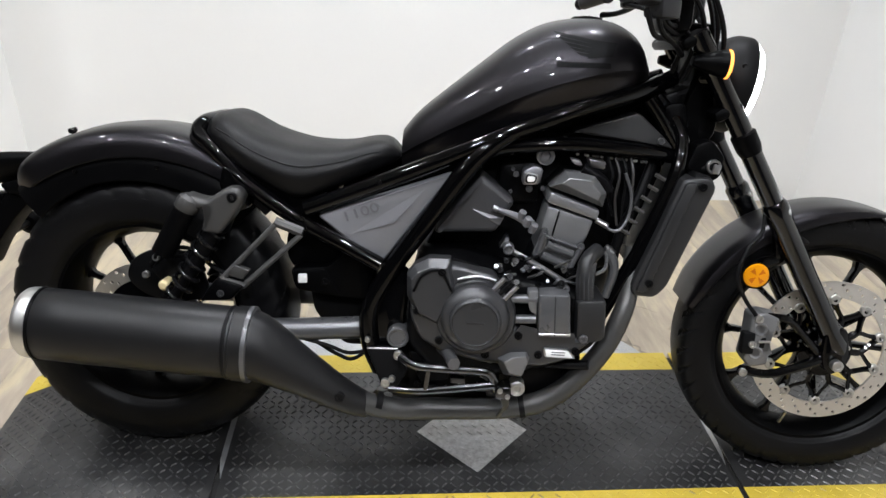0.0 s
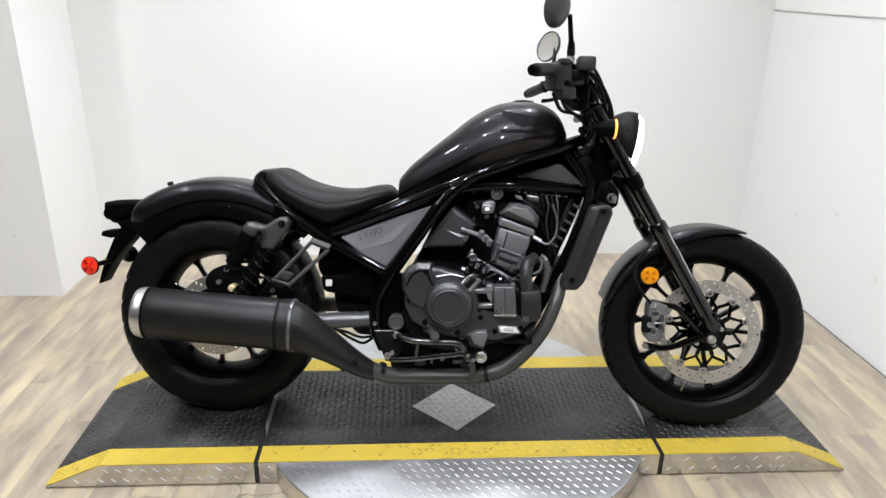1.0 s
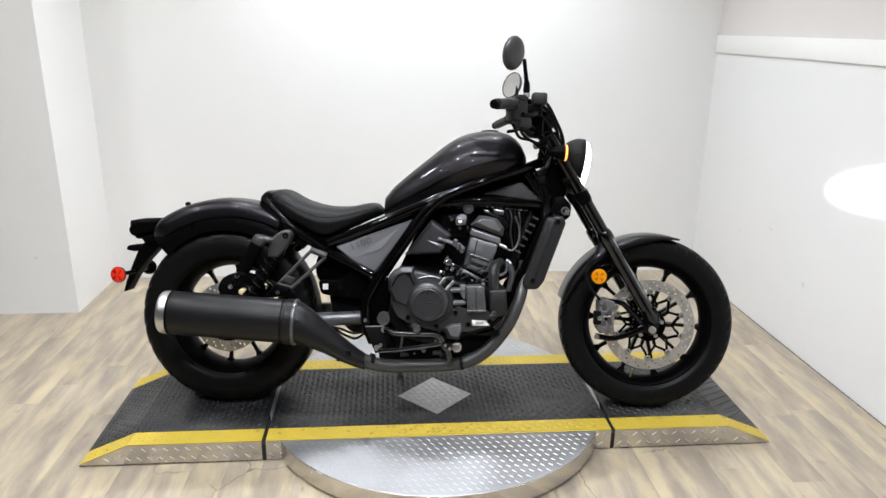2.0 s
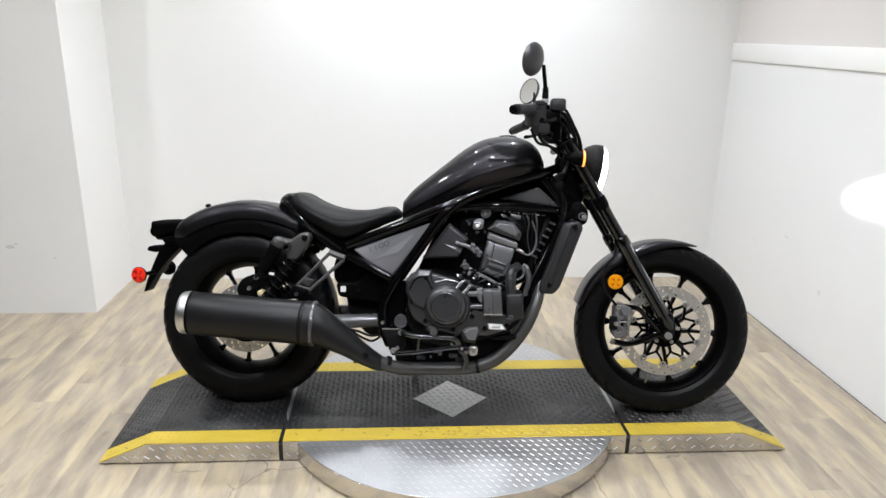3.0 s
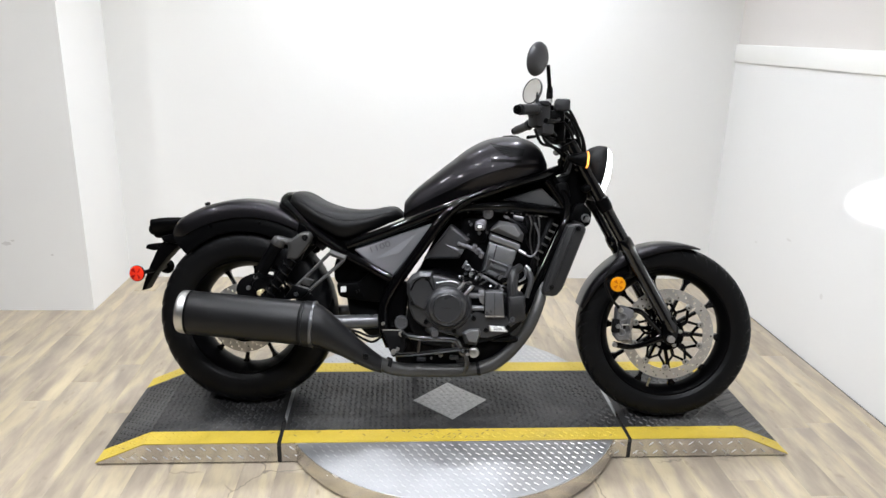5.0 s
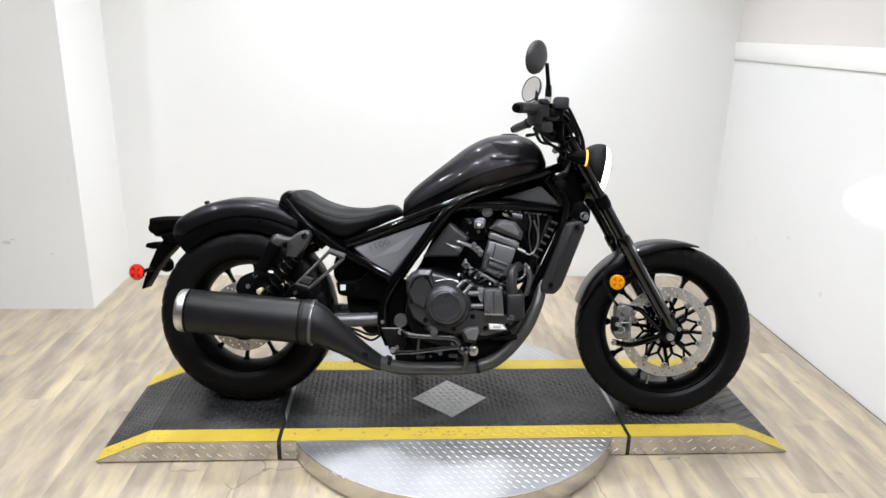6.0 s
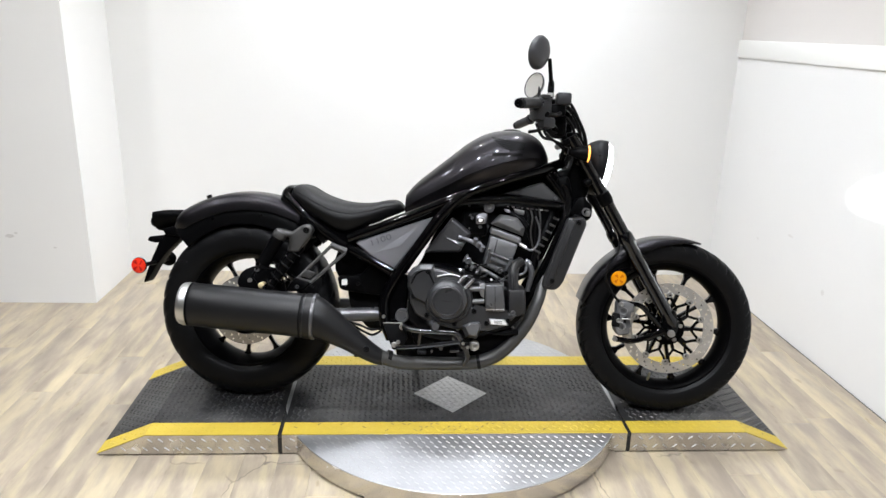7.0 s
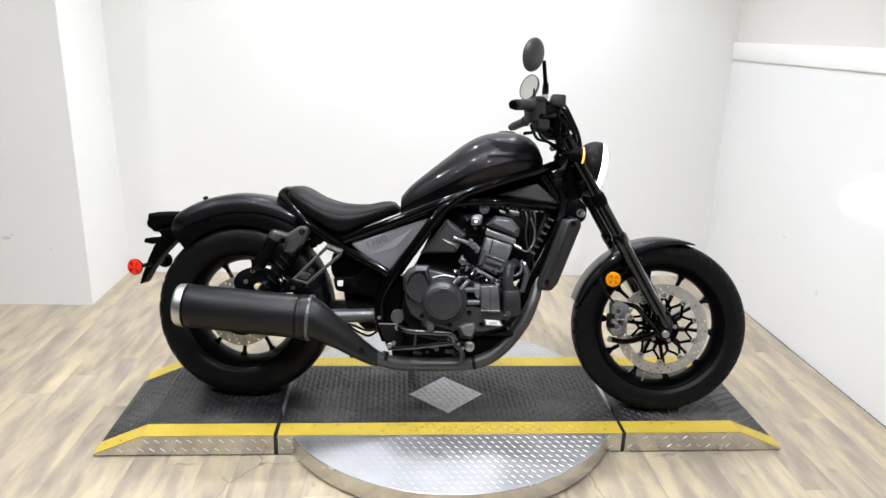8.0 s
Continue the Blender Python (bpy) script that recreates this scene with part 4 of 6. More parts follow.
# side covers
cover = add_prism(blank(), rounded([(0.398, 0.588), (0.682, 0.692), (0.540, 0.494), (0.520, 0.494)], 0.012, 5), 0.10, 0.142, 0.006, 3)
side_cover = part("side_cover", cover, GREY_COVER, bike, "matte silver-grey triangular side cover")
back_panel = add_prism(blank(), rounded([(0.36, 0.585), (0.70, 0.735), (0.79, 0.775), (0.74, 0.71), (0.55, 0.47)], 0.01), -0.05, 0.105, 0.004)
part("cover_backing", back_panel, PLASTIC, side_cover, "black panel behind the cover")
ridge = blank()
rv = [ridge.verts.new(p) for p in ((0.470, -0.1425, 0.552), (0.552, -0.1425, 0.596), (0.625, -0.1425, 0.658), (0.562, -0.1462, 0.582))]
ridge.faces.new((rv[0], rv[1], rv[3])), ridge.faces.new((rv[1], rv[2], rv[3])), ridge.faces.new((rv[0], rv[3], rv[2]))
part("cover_crease", ridge, GREY_COVER, side_cover, sharp=5)
text = bpy.data.curves.new("lettering", "FONT")
text.body, text.size, text.extrude, text.offset = "1100", 0.040, 0.0008, 0.0004
text_ob = bpy.data.objects.new("lettering", text)
me = bpy.data.meshes.new_from_object(text_ob)
bpy.data.objects.remove(text_ob)
me.materials.append(LETTER)
letters = new("lettering", me)
letters.parent = side_cover
letters.matrix_local = Matrix.Translation((0.455, -0.1442, 0.577)) @ pose(0, 0, 0, 90, 0, 0) @ pose(0, 0, 0, 0, 0, 21) @ Matrix.Diagonal((1.04, 0.72, 1, 1))
tagged(letters, "dark grey number lettering")

air = add_prism(blank(), rounded([(0.644, 0.560), (0.740, 0.690), (0.812, 0.636), (0.785, 0.590), (0.775, 0.568)], 0.010), -0.12, 0.132, 0.012, 3)
airbox = part("airbox_cover", air, AIRBOX, bike, "dark grey air box cover")
fin = blank()
fv = [fin.verts.new(p) for p in ((0.722, -0.1325, 0.618), (0.790, -0.1325, 0.600), (0.782, -0.1325, 0.584), (0.758, -0.1365, 0.600))]
fin.faces.new((fv[0], fv[1], fv[3])), fin.faces.new((fv[1], fv[2], fv[3])), fin.faces.new((fv[0], fv[3], fv[2]))
part("cover_crease", fin, ENGINE, airbox, sharp=5)
part("head_cover_panel", add_prism(blank(), rounded([(0.922, 0.782), (1.058, 0.828), (1.142, 0.756)], 0.010), 0.04, 0.088, 0.005), COVER_DARK, bike, "dark grey frame infill panel")
bolt((1.108, 0.09, 0.772), 0.007, bike, ENGINE)
tray = add_prism(blank(), rounded([(0.333, 0.450), (0.418, 0.457), (0.475, 0.52), (0.52, 0.47), (0.50, 0.385), (0.43, 0.390), (0.345, 0.400)], 0.015), -0.10, 0.118, 0.006)
under = part("battery_cover", tray, PLASTIC, bike, "black plastic under-seat cover")
under.location = (0, 0, 0.012)
part("sticker", add_prism(blank(), rounded([(0.352, 0.418), (0.372, 0.419), (0.372, 0.440), (0.352, 0.439)], 0.003), 0.117, 0.1215, 0.001), LABEL, under, "white square sticker")
bolt((0.412, 0.119, 0.424), 0.008, under, ENGINE_DARK)
part("cover_flange", add_prism(blank(), rounded([(0.338, 0.446), (0.412, 0.452), (0.448, 0.392), (0.350, 0.404)], 0.008), 0.114, 0.1195, 0.003), PLASTIC, under, "raised black cover flange")
guard = add_prism(blank(), rounded([(0.362, 0.412), (0.52, 0.412), (0.535, 0.262), (0.445, 0.262), (0.405, 0.300), (0.372, 0.345)], 0.014), -0.09, 0.055, 0.006)
part("pivot_guard", guard, MATTE, bike, "black casting behind the swingarm")

# engine
def flat_facets(outline, peak, l0, l1):
    """A faceted cover: an outline at depth l0 joined to raised corner points."""
    bm = blank()
    lo = [bm.verts.new((x, -l0 + 0.03, z)) for x, z in outline]
    mid = [bm.verts.new((x, -l0, z)) for x, z in outline]
    hi = [bm.verts.new((x, -l1, z)) for x, z in peak]
    n = len(outline)
    for i in range(n):
        j = (i + 1) % n
        bm.faces.new((lo[i], lo[j], mid[j], mid[i]))
        bm.faces.new((mid[i], mid[j], hi[j], hi[i]))
    bm.faces.new(hi)
    bmesh.ops.bevel(bm, geom=[e for e in bm.edges if e.verts[0] not in lo and e.verts[1] not in lo], offset=0.0022, segments=2, affect="EDGES", profile=0.5)
    return bm


def shrink(pts, k, dx=0.0, dz=0.0):
    cx, cz = sum(p[0] for p in pts) / len(pts), sum(p[1] for p in pts) / len(pts)
    return [(cx + (x - cx) * k + dx, cz + (z - cz) * k + dz) for x, z in pts]


case = add_prism(blank(), rounded([(0.600, 0.475), (0.625, 0.517), (0.70, 0.522), (0.80, 0.490), (0.86, 0.48), (1.00, 0.455), (1.005, 0.350), (0.955, 0.305), (0.86, 0.275), (0.74, 0.250), (0.65, 0.265), (0.595, 0.33)], 0.02), -0.19, 0.185, 0.02, 3)
engine = part("engine", case, ENGINE_DARK, bike, "dark grey and black liquid-cooled twin engine")
part("inner_block", add_prism(blank(), rounded([(0.62, 0.50), (0.70, 0.68), (0.80, 0.775), (1.10, 0.785), (1.135, 0.71), (1.05, 0.49), (0.90, 0.42), (0.66, 0.44)], 0.02), -0.10, 0.045, 0.01), ENGINE_DARK, engine, "black inner engine bay parts in shadow")
part("inner_frame_panel", add_prism(blank(), rounded([(0.80, 0.79), (1.10, 0.87), (1.15, 0.82), (1.14, 0.71), (0.82, 0.71)], 0.01), -0.06, 0.03, 0.01), PLASTIC, engine, "black panel inside the frame")
cov = add_prism(blank(), rounded([(0.606, 0.400), (0.628, 0.352), (0.672, 0.326), (0.765, 0.305), (0.883, 0.303), (0.940, 0.322), (0.985, 0.366), (0.940, 0.374), (0.876, 0.378), (0.822, 0.388), (0.810, 0.450), (0.778, 0.498), (0.705, 0.514), (0.640, 0.520), (0.606, 0.490)], 0.012), 0.17, 0.214, 0.010, 3)
clutch = part("clutch_cover", cov, ENGINE_CASE, engine, "dark grey clutch cover")
HEX = [(0.597, 0.492), (0.612, 0.512), (0.640, 0.527), (0.684, 0.528), (0.702, 0.466), (0.664, 0.384), (0.620, 0.404), (0.598, 0.446)]
part("sprocket_cover", flat_facets(HEX, shrink(HEX, 0.80, 0.003, -0.003), 0.208, 0.228), ENGINE_CASE, engine, "dark grey faceted cover", 12)
part("cover_lip", add_tube(blank(), [(0.612, 0.228, 0.462), (0.630, 0.229, 0.496), (0.664, 0.229, 0.508), (0.690, 0.228, 0.466)], 0.003, 6), ENGINE_DARK, engine)
part("shoulder_ring", add_lathe(blank(), [(-0.03, 0.0835), (0.000, 0.0825), (0.006, 0.079), (0.007, 0.070)], (0.742, 0.214, 0.408), (0, -1, 0), 56), ENGINE_CASE, engine, "dark grey cover shoulder")
boss = [(-0.03, 0.072), (0.008, 0.070), (0.018, 0.066), (0.024, 0.059), (0.026, 0.053), (0.033, 0.0515), (0.036, 0.049), (0.037, 0.0465), (0.034, 0.045), (0.034, 0.0)]
part("clutch_boss", add_lathe(blank(), boss, (0.740, 0.224, 0.410), (0, -1, 0), 56), ENGINE_CASE, engine, "round grey clutch boss")
part("maker_bar", add_box(blank(), (0.722, -0.2590, 0.4085), (0.758, -0.2575, 0.4125), 0.0006), COVER_DARK, engine, "plain dark bar on the boss")
for X, Z, l in ((0.669, 0.505, 0.226), (0.621, 0.417, 0.218), (0.668, 0.352, 0.214), (0.766, 0.326, 0.214), (0.876, 0.332, 0.214), (0.806, 0.462, 0.214), (0.832, 0.372, 0.214), (0.952, 0.345, 0.214)):
    bolt((X, l, Z), 0.0085, engine, ENGINE_DARK, 0.004)
for k in range(3):
    d = 0.013 * k
    part("cover_rib", add_tube(blank(), [(0.772 + d, 0.218, 0.468 - d * 0.6), (0.796 + d, 0.218, 0.496 - d * 0.6)], 0.0055, 10), ALU if k != 1 else ENGINE_DARK, engine, "machined rib")
part("cover_edge", add_tube(blank(), [(0.700, 0.222, 0.490), (0.742, 0.222, 0.4985), (0.778, 0.222, 0.492)], 0.0028, 8), ALU, engine, "bare machined edge")

# cylinder, head and cam cover
BLOCK = [(0.856, 0.520), (0.880, 0.632), (0.978, 0.606), (0.968, 0.568), (0.938, 0.508)]
part("cylinder", add_prism(blank(), rounded([(0.846, 0.494), (0.858, 0.540), (0.960, 0.545), (0.930, 0.452)], 0.008), -0.13, 0.122, 0.008), ENGINE_DARK, engine, "black cylinder block")
part("cylinder_head", add_prism(blank(), rounded(BLOCK, 0.008), -0.14, 0.132, 0.006), HEAD_GREY, engine, "dark grey cylinder head")
part("head_seam", add_tube(blank(), [(0.905, 0.1325, 0.622), (0.892, 0.1325, 0.556)], 0.0018, 6), ENGINE_DARK, engine)
part("head_shelf", add_prism(blank(), rounded([(0.876, 0.640), (0.884, 0.662), (0.988, 0.628), (0.984, 0.606)], 0.006), -0.142, 0.138, 0.005), HEAD_GREY, engine, "grey head flange")
CAM = [(0.880, 0.672), (0.911, 0.706), (0.975, 0.701), (1.001, 0.666), (0.994, 0.634)]
part("head_cover", flat_facets(CAM, [(0.902, 0.684), (0.918, 0.696), (0.962, 0.692), (0.984, 0.664), (0.978, 0.652)], 0.128, 0.152), HEAD_GREY, engine, "dark grey faceted cam cover", 12)
part("head_cover_core", add_prism(blank(), CAM, -0.14, 0.12, 0.004), ENGINE_DARK, engine)
for p, q in (((0.877, 0.575), (0.866, 0.532)), ((0.955, 0.546), (0.936, 0.502))):
    part("stud", add_tube(blank(), [(p[0], 0.142, p[1]), (q[0], 0.142, q[1])], 0.0062, 10), ENGINE, engine, "grey cylinder stud")
    bolt((p[0], 0.142, p[1] + 0.004), 0.008, engine, ENGINE, 0.004)
part("tension_rail", add_tube(blank(), [(0.878, 0.142, 0.571), (0.954, 0.142, 0.546)], 0.004, 8), ENGINE, engine)
for k in range(2):
    part("cooling_pipe", add_tube(blank(), [(0.884 - 0.008 * k, 0.138, 0.550 - 0.024 * k), (0.940 - 0.010 * k, 0.138, 0.531 - 0.026 * k)], 0.0095, 10), ENGINE, engine, "grey cooling pipe")
part("coolant_pipe", add_tube(blank(), [(0.806, 0.150, 0.538), (0.86, 0.158, 0.512), (0.925, 0.165, 0.478)], 0.0062, 10), ALU, engine, "silver coolant pipe")
part("pipe_banjo", add_lathe(blank(), [(-0.014, 0.012), (0.010, 0.012), (0.012, 0.009), (0.008, 0.006), (0.008, 0.0)], (0.804, 0.150, 0.540), (0, -1, 0), 16), ENGINE, engine, "grey pipe fitting")

# boxes on the crankcase side
starter = part("starter_cover", add_prism(blank(), rounded([(0.866, 0.468), (0.929, 0.470), (0.938, 0.378), (0.872, 0.376)], 0.006), 0.15, 0.228, 0.005), ENGINE, engine, "grey rectangular engine cover")
part("cover_seam", add_prism(blank(), [(0.898, 0.466), (0.901, 0.466), (0.906, 0.380), (0.903, 0.380)], 0.2265, 0.2288, 0.0005), ENGINE_CASE, starter)
part("cover_lip", add_tube(blank(), [(0.872, 0.226, 0.383), (0.936, 0.226, 0.385)], 0.003, 6), ALU, starter, "bare edge")
for z0, z1 in ((0.449, 0.452), (0.404, 0.408)):
    part("side_rib", add_tube(blank(), [(0.806, 0.205, z0), (0.866, 0.208, z1)], 0.0095, 12), ENGINE, engine, "cast rib")
part("rib_bracket", add_prism(blank(), rounded([(0.845, 0.470), (0.866, 0.472), (0.866, 0.418), (0.852, 0.428), (0.846, 0.446)], 0.004), 0.19, 0.216, 0.003), HEAD_GREY, engine, "grey bracket")
part("water_pump_cover", add_prism(blank(), rounded([(0.946, 0.452), (1.006, 0.458), (1.012, 0.372), (0.985, 0.360), (0.952, 0.362)], 0.010), 0.11, 0.212, 0.008), COVER_DARK, engine, "dark grey pump cover")
bolt((0.966, 0.214, 0.372), 0.009, engine, ENGINE, 0.004)
hs = part("radiator_hose", add_tube(blank(), [(0.966, 0.188, 0.452), (0.962, 0.188, 0.492), (0.966, 0.176, 0.530), (0.990, 0.15, 0.548)], [0.018, 0.0175, 0.0165, 0.0155], 16), COVER_DARK, engine, "black ribbed coolant hose")
for k in range(8):
    a = 2 * math.pi * k / 12 + 0.3
    c0, s0 = 0.0165 * math.cos(a), 0.0165 * math.sin(a)
    part("hose_rib", add_tube(blank(), [(0.966 + c0, 0.188 + s0, 0.454), (0.962 + c0, 0.188 + s0, 0.492), (0.966 + c0, 0.176 + s0, 0.528)], 0.0026, 5), ENGINE_CASE, hs)
part("hose_clamp", add_tube(blank(), [(0.985, 0.172, 0.500), (1.005, 0.165, 0.512), (1.008, 0.150, 0.535), (0.992, 0.148, 0.550)], 0.0042, 8), ENGINE, hs, "grey hose clamp")
LOWC = [(0.787, 0.318), (0.815, 0.334), (0.853, 0.338), (0.861, 0.322), (0.845, 0.274), (0.807, 0.279)]
part("shift_cover", flat_facets(LOWC, shrink(LOWC, 0.68, 0.004, 0.006), 0.206, 0.236), HEAD_GREY, engine, "grey lower cover", 12)
part("sensor_boss", add_lathe(blank(), [(-0.03, 0.022), (0.006, 0.022), (0.010, 0.018), (0.010, 0.0)], (0.842, 0.200, 0.348), (0, -1, 0), 22), ENGINE, engine)
part("bare_edge", add_prism(blank(), rounded([(0.884, 0.350), (0.940, 0.349), (0.954, 0.328), (0.889, 0.329)], 0.004), 0.18, 0.220, 0.003), ALU, engine, "bare aluminium machined edge")
plate_face = part("casting_plate", add_prism(blank(), rounded([(0.888, 0.3475), (0.936, 0.3465), (0.948, 0.3315), (0.893, 0.3315)], 0.003), 0.2195, 0.2215, 0.0006), LABEL, engine, "bright white casting plate")
for z in (0.3425, 0.3370):
    part("plate_bar", add_box(blank(), (0.902, -0.2222, z - 0.0011), (0.930, -0.2212, z + 0.0011)), LETTER, plate_face, "plain grey bar")
part("lower_casting", add_prism(blank(), rounded([(0.535, 0.33), (0.60, 0.35), (0.80, 0.29), (0.80, 0.150), (0.66, 0.145), (0.56, 0.175)], 0.015), -0.11, 0.130, 0.01), ENGINE_DARK, engine, "black lower crankcase and bracket")
part("oil_pan", add_prism(blank(), rounded([(0.80, 0.285), (0.96, 0.32), (0.985, 0.295), (0.93, 0.205), (0.80, 0.150)], 0.02), -0.12, 0.14, 0.012), ENGINE_DARK, engine, "black oil pan")
part("drain_pipe", add_tube(blank(), [(0.90, 0.165, 0.292), (0.955, 0.175, 0.296), (0.988, 0.185, 0.302)], 0.010, 12), ENGINE_DARK, engine)
part("prop_rod", add_tube(blank(), [(0.935, 0.17, 0.318), (1.005, 0.17, 0.372)], 0.003, 6), ALU, engine, "thin pale rod")

# intake side, plug lead and coolant neck
part("coolant_cap", add_lathe(blank(), [(-0.03, 0.013), (0.0, 0.013), (0.002, 0.019), (0.008, 0.019), (0.010, 0.016), (0.006, 0.011), (0.009, 0.008), (0.009, 0.0)], (0.871, 0.095, 0.730), (0, -1, 0.1), 22), GREY_COVER, engine, "pale coolant cap")
part("thermostat_housing", add_prism(blank(), rounded([(0.826, 0.668), (0.862, 0.672), (0.868, 0.705), (0.850, 0.712), (0.826, 0.700)], 0.008), 0.03, 0.112, 0.005), GREY_COVER, engine, "bare aluminium thermostat housing")
part("housing_face", add_prism(blank(), rounded([(0.827, 0.672), (0.855, 0.672), (0.859, 0.694), (0.829, 0.699)], 0.009), 0.110, 0.118, 0.002), ALU, engine, "pale rim of the housing")
part("housing_ring", add_prism(blank(), rounded([(0.830, 0.675), (0.852, 0.675), (0.856, 0.691), (0.832, 0.695)], 0.007), 0.117, 0.1195, 0.001), ENGINE_DARK, engine)
part("housing_plug", add_prism(blank(), rounded([(0.834, 0.678), (0.849, 0.678), (0.852, 0.689), (0.835, 0.691)], 0.005), 0.118, 0.123, 0.002), LABEL, engine, "pale cap")
for X, Z, r in ((0.812, 0.690, 0.006), (0.805, 0.700, 0.004), (0.842, 0.660, 0.007), (0.796, 0.640, 0.004), (0.803, 0.652, 0.004), (0.800, 0.735, 0.005), (0.870, 0.662, 0.005)):
    bolt((X, 0.100, Z), r, engine, ENGINE, 0.004)
part("injector_rail", add_tube(blank(), [(0.772, 0.142, 0.622), (0.812, 0.142, 0.610), (0.850, 0.138, 0.592)], [0.0050, 0.0072, 0.0100], 10), GREY_COVER, engine, "silver injector rail")
part("rail_tip", add_lathe(blank(), [(-0.004, 0.0065), (0.006, 0.0065), (0.007, 0.0)], (0.772, 0.142, 0.622), (-1, 0, 0.3), 10), ALU, engine, "silver tip")
for k in range(3):
    part("injector_body", add_lathe(blank(), [(-0.010, 0.008), (0.010, 0.008), (0.012, 0.0)], (0.826 + 0.013 * k, 0.146, 0.612 - 0.013 * k), (0.3, -0.6, 1), 12), GREY_COVER, engine, "silver injector")
part("throttle_body", add_box(blank(), (0.775, -0.075, 0.62), (0.87, 0.13, 0.72), 0.02), ENGINE_DARK, engine, "black throttle body")
part("clamp_lug", add_prism(blank(), rounded([(0.784, 0.535), (0.798, 0.562), (0.806, 0.558), (0.800, 0.538)], 0.004), 0.10, 0.135, 0.002), ALU, engine, "silver clamp")
part("bracket_plate", add_prism(blank(), rounded([(0.925, 0.728), (0.945, 0.724), (0.950, 0.714), (0.932, 0.716)], 0.003), 0.07, 0.10, 0.002), ALU, engine, "bright bracket")
part("bracket_plate", add_prism(blank(), rounded([(0.960, 0.730), (0.998, 0.724), (0.996, 0.708), (0.966, 0.712)], 0.004), 0.07, 0.10, 0.002), ALU, engine, "bright bracket")
part("head_pipe", add_tube(blank(), [(0.948, 0.12, 0.712), (0.985, 0.125, 0.692), (1.006, 0.125, 0.668)], 0.011, 12), ENGINE_DARK, engine, "black breather pipe")
part("cable_loop", add_tube(blank(), [(0.992, 0.130, 0.600), (1.026, 0.135, 0.586), (1.048, 0.13, 0.612), (1.052, 0.125, 0.660), (1.036, 0.12, 0.706)], 0.0034, 8), ENGINE, engine, "grey cable")
for k in range(9):
    X = 0.935 + 0.017 * k
    part("wire_clip", add_box(blank(), (X, -0.094, 0.7345 - 0.0012 * k), (X + 0.006 + 0.004 * (k % 3), -0.088, 0.739 - 0.0012 * k), 0.001), (ALU, STEEL, ENGINE)[k % 3], engine, "small bright wire clip")
for k in range(4):
    part("wiring_lead", add_tube(blank(), [(1.000 + 0.016 * k, 0.100, 0.735), (1.012 + 0.014 * k, 0.112, 0.700), (1.006 + 0.017 * k, 0.106, 0.660 - 0.012 * k), (1.024 + 0.010 * k, 0.100, 0.610 - 0.020 * k)], 0.0030, 6), (MATTE, CAST)[k % 2], engine, "thin wiring lead")
part("spark_lead", add_tube(blank(), [(0.984, 0.128, 0.606), (1.008, 0.132, 0.594)], 0.0062, 8), ALU, engine, "silver fitting")
for k in range(6):
    z = 0.585 + 0.024 * k
    part("loom_clip", add_tube(blank(), [(1.040 + 0.012 * k, 0.110, z), (1.060 + 0.012 * k, 0.115, z - 0.010)], 0.0045, 6), CAST, engine)
part("wire_loom", add_tube(blank(), [(1.035, 0.09, 0.52), (1.045, 0.10, 0.58), (1.075, 0.09, 0.65), (1.10, 0.07, 0.72)], 0.011, 10), MATTE, engine, "black wire loom")
part("lower_loom", add_tube(blank(), [(1.010, 0.13, 0.545), (1.030, 0.135, 0.505), (1.018, 0.135, 0.440)], [0.014, 0.011, 0.009], 10), ENGINE, engine, "grey sensor pipe")
part("loom_end", add_tube(blank(), [(1.008, 0.135, 0.552), (1.026, 0.138, 0.538)], 0.0065, 8), ALU, engine, "bright sensor tip")
small = random.Random(11)
for k in range(34):
    X, Z = 0.775 + 0.16 * small.random(), 0.478 + 0.05 * small.random()
    Z -= (X - 0.775) * 0.12
    r = 0.003 + 0.0045 * small.random()
    m = (ENGINE, ENGINE_DARK, CAST, ENGINE_DARK)[k % 4] if k % 7 else ALU
    if k % 3:
        bolt((X, 0.165 + 0.025 * small.random(), Z), r, engine, m, 0.005, (0.4 * small.random() - 0.2, -1, 0.6 * small.random()), "fastener")
    else:
        part("wire_stub", add_tube(blank(), [(X, 0.165, Z), (X + 0.02 * small.random(), 0.175, Z + 0.012), (X + 0.03, 0.165, Z + 0.03 * small.random() - 0.01)], 0.0035, 6), m, engine)

# exhaust
ex = add_tube(blank(), [(1.075, 0.10, 0.545), (1.07, 0.125, 0.46), (1.055, 0.148, 0.405), (1.02, 0.158, 0.325), (0.955, 0.16, 0.240), (0.885, 0.16, 0.192), (0.79, 0.16, 0.174), (0.67, 0.168, 0.170), (0.57, 0.190, 0.176), (0.49, 0.215, 0.206)], [0.019, 0.020, 0.021, 0.022, 0.023, 0.024, 0.024, 0.024, 0.024, 0.025], 20)
exhaust = part("exhaust", ex, BRONZE, bike, "dark heat-coated exhaust header and collector")
part("header_pipe", add_tube(blank(), [(1.06, -0.04, 0.52), (1.05, -0.06, 0.42), (0.99, -0.04, 0.28), (0.90, 0.05, 0.19), (0.82, 0.12, 0.174)], 0.022, 14), BRONZE, exhaust)
part("pipe_clamp", add_lathe(blank(), [(0, 0.0255), (0.012, 0.0255)], (0.862, 0.16, 0.184), (-1, 0, -0.2), 20), MATTE, exhaust)
part("pipe_clamp", add_lathe(blank(), [(0, 0.0262), (0.014, 0.0262)], (0.545, 0.195, 0.190), (-1, -0.3, 0.35), 20), MATTE, exhaust)
A, B = Vector((-0.146, -0.256, 0.360)), Vector((0.282, -0.246, 0.334))
ax = (B - A).normalized()


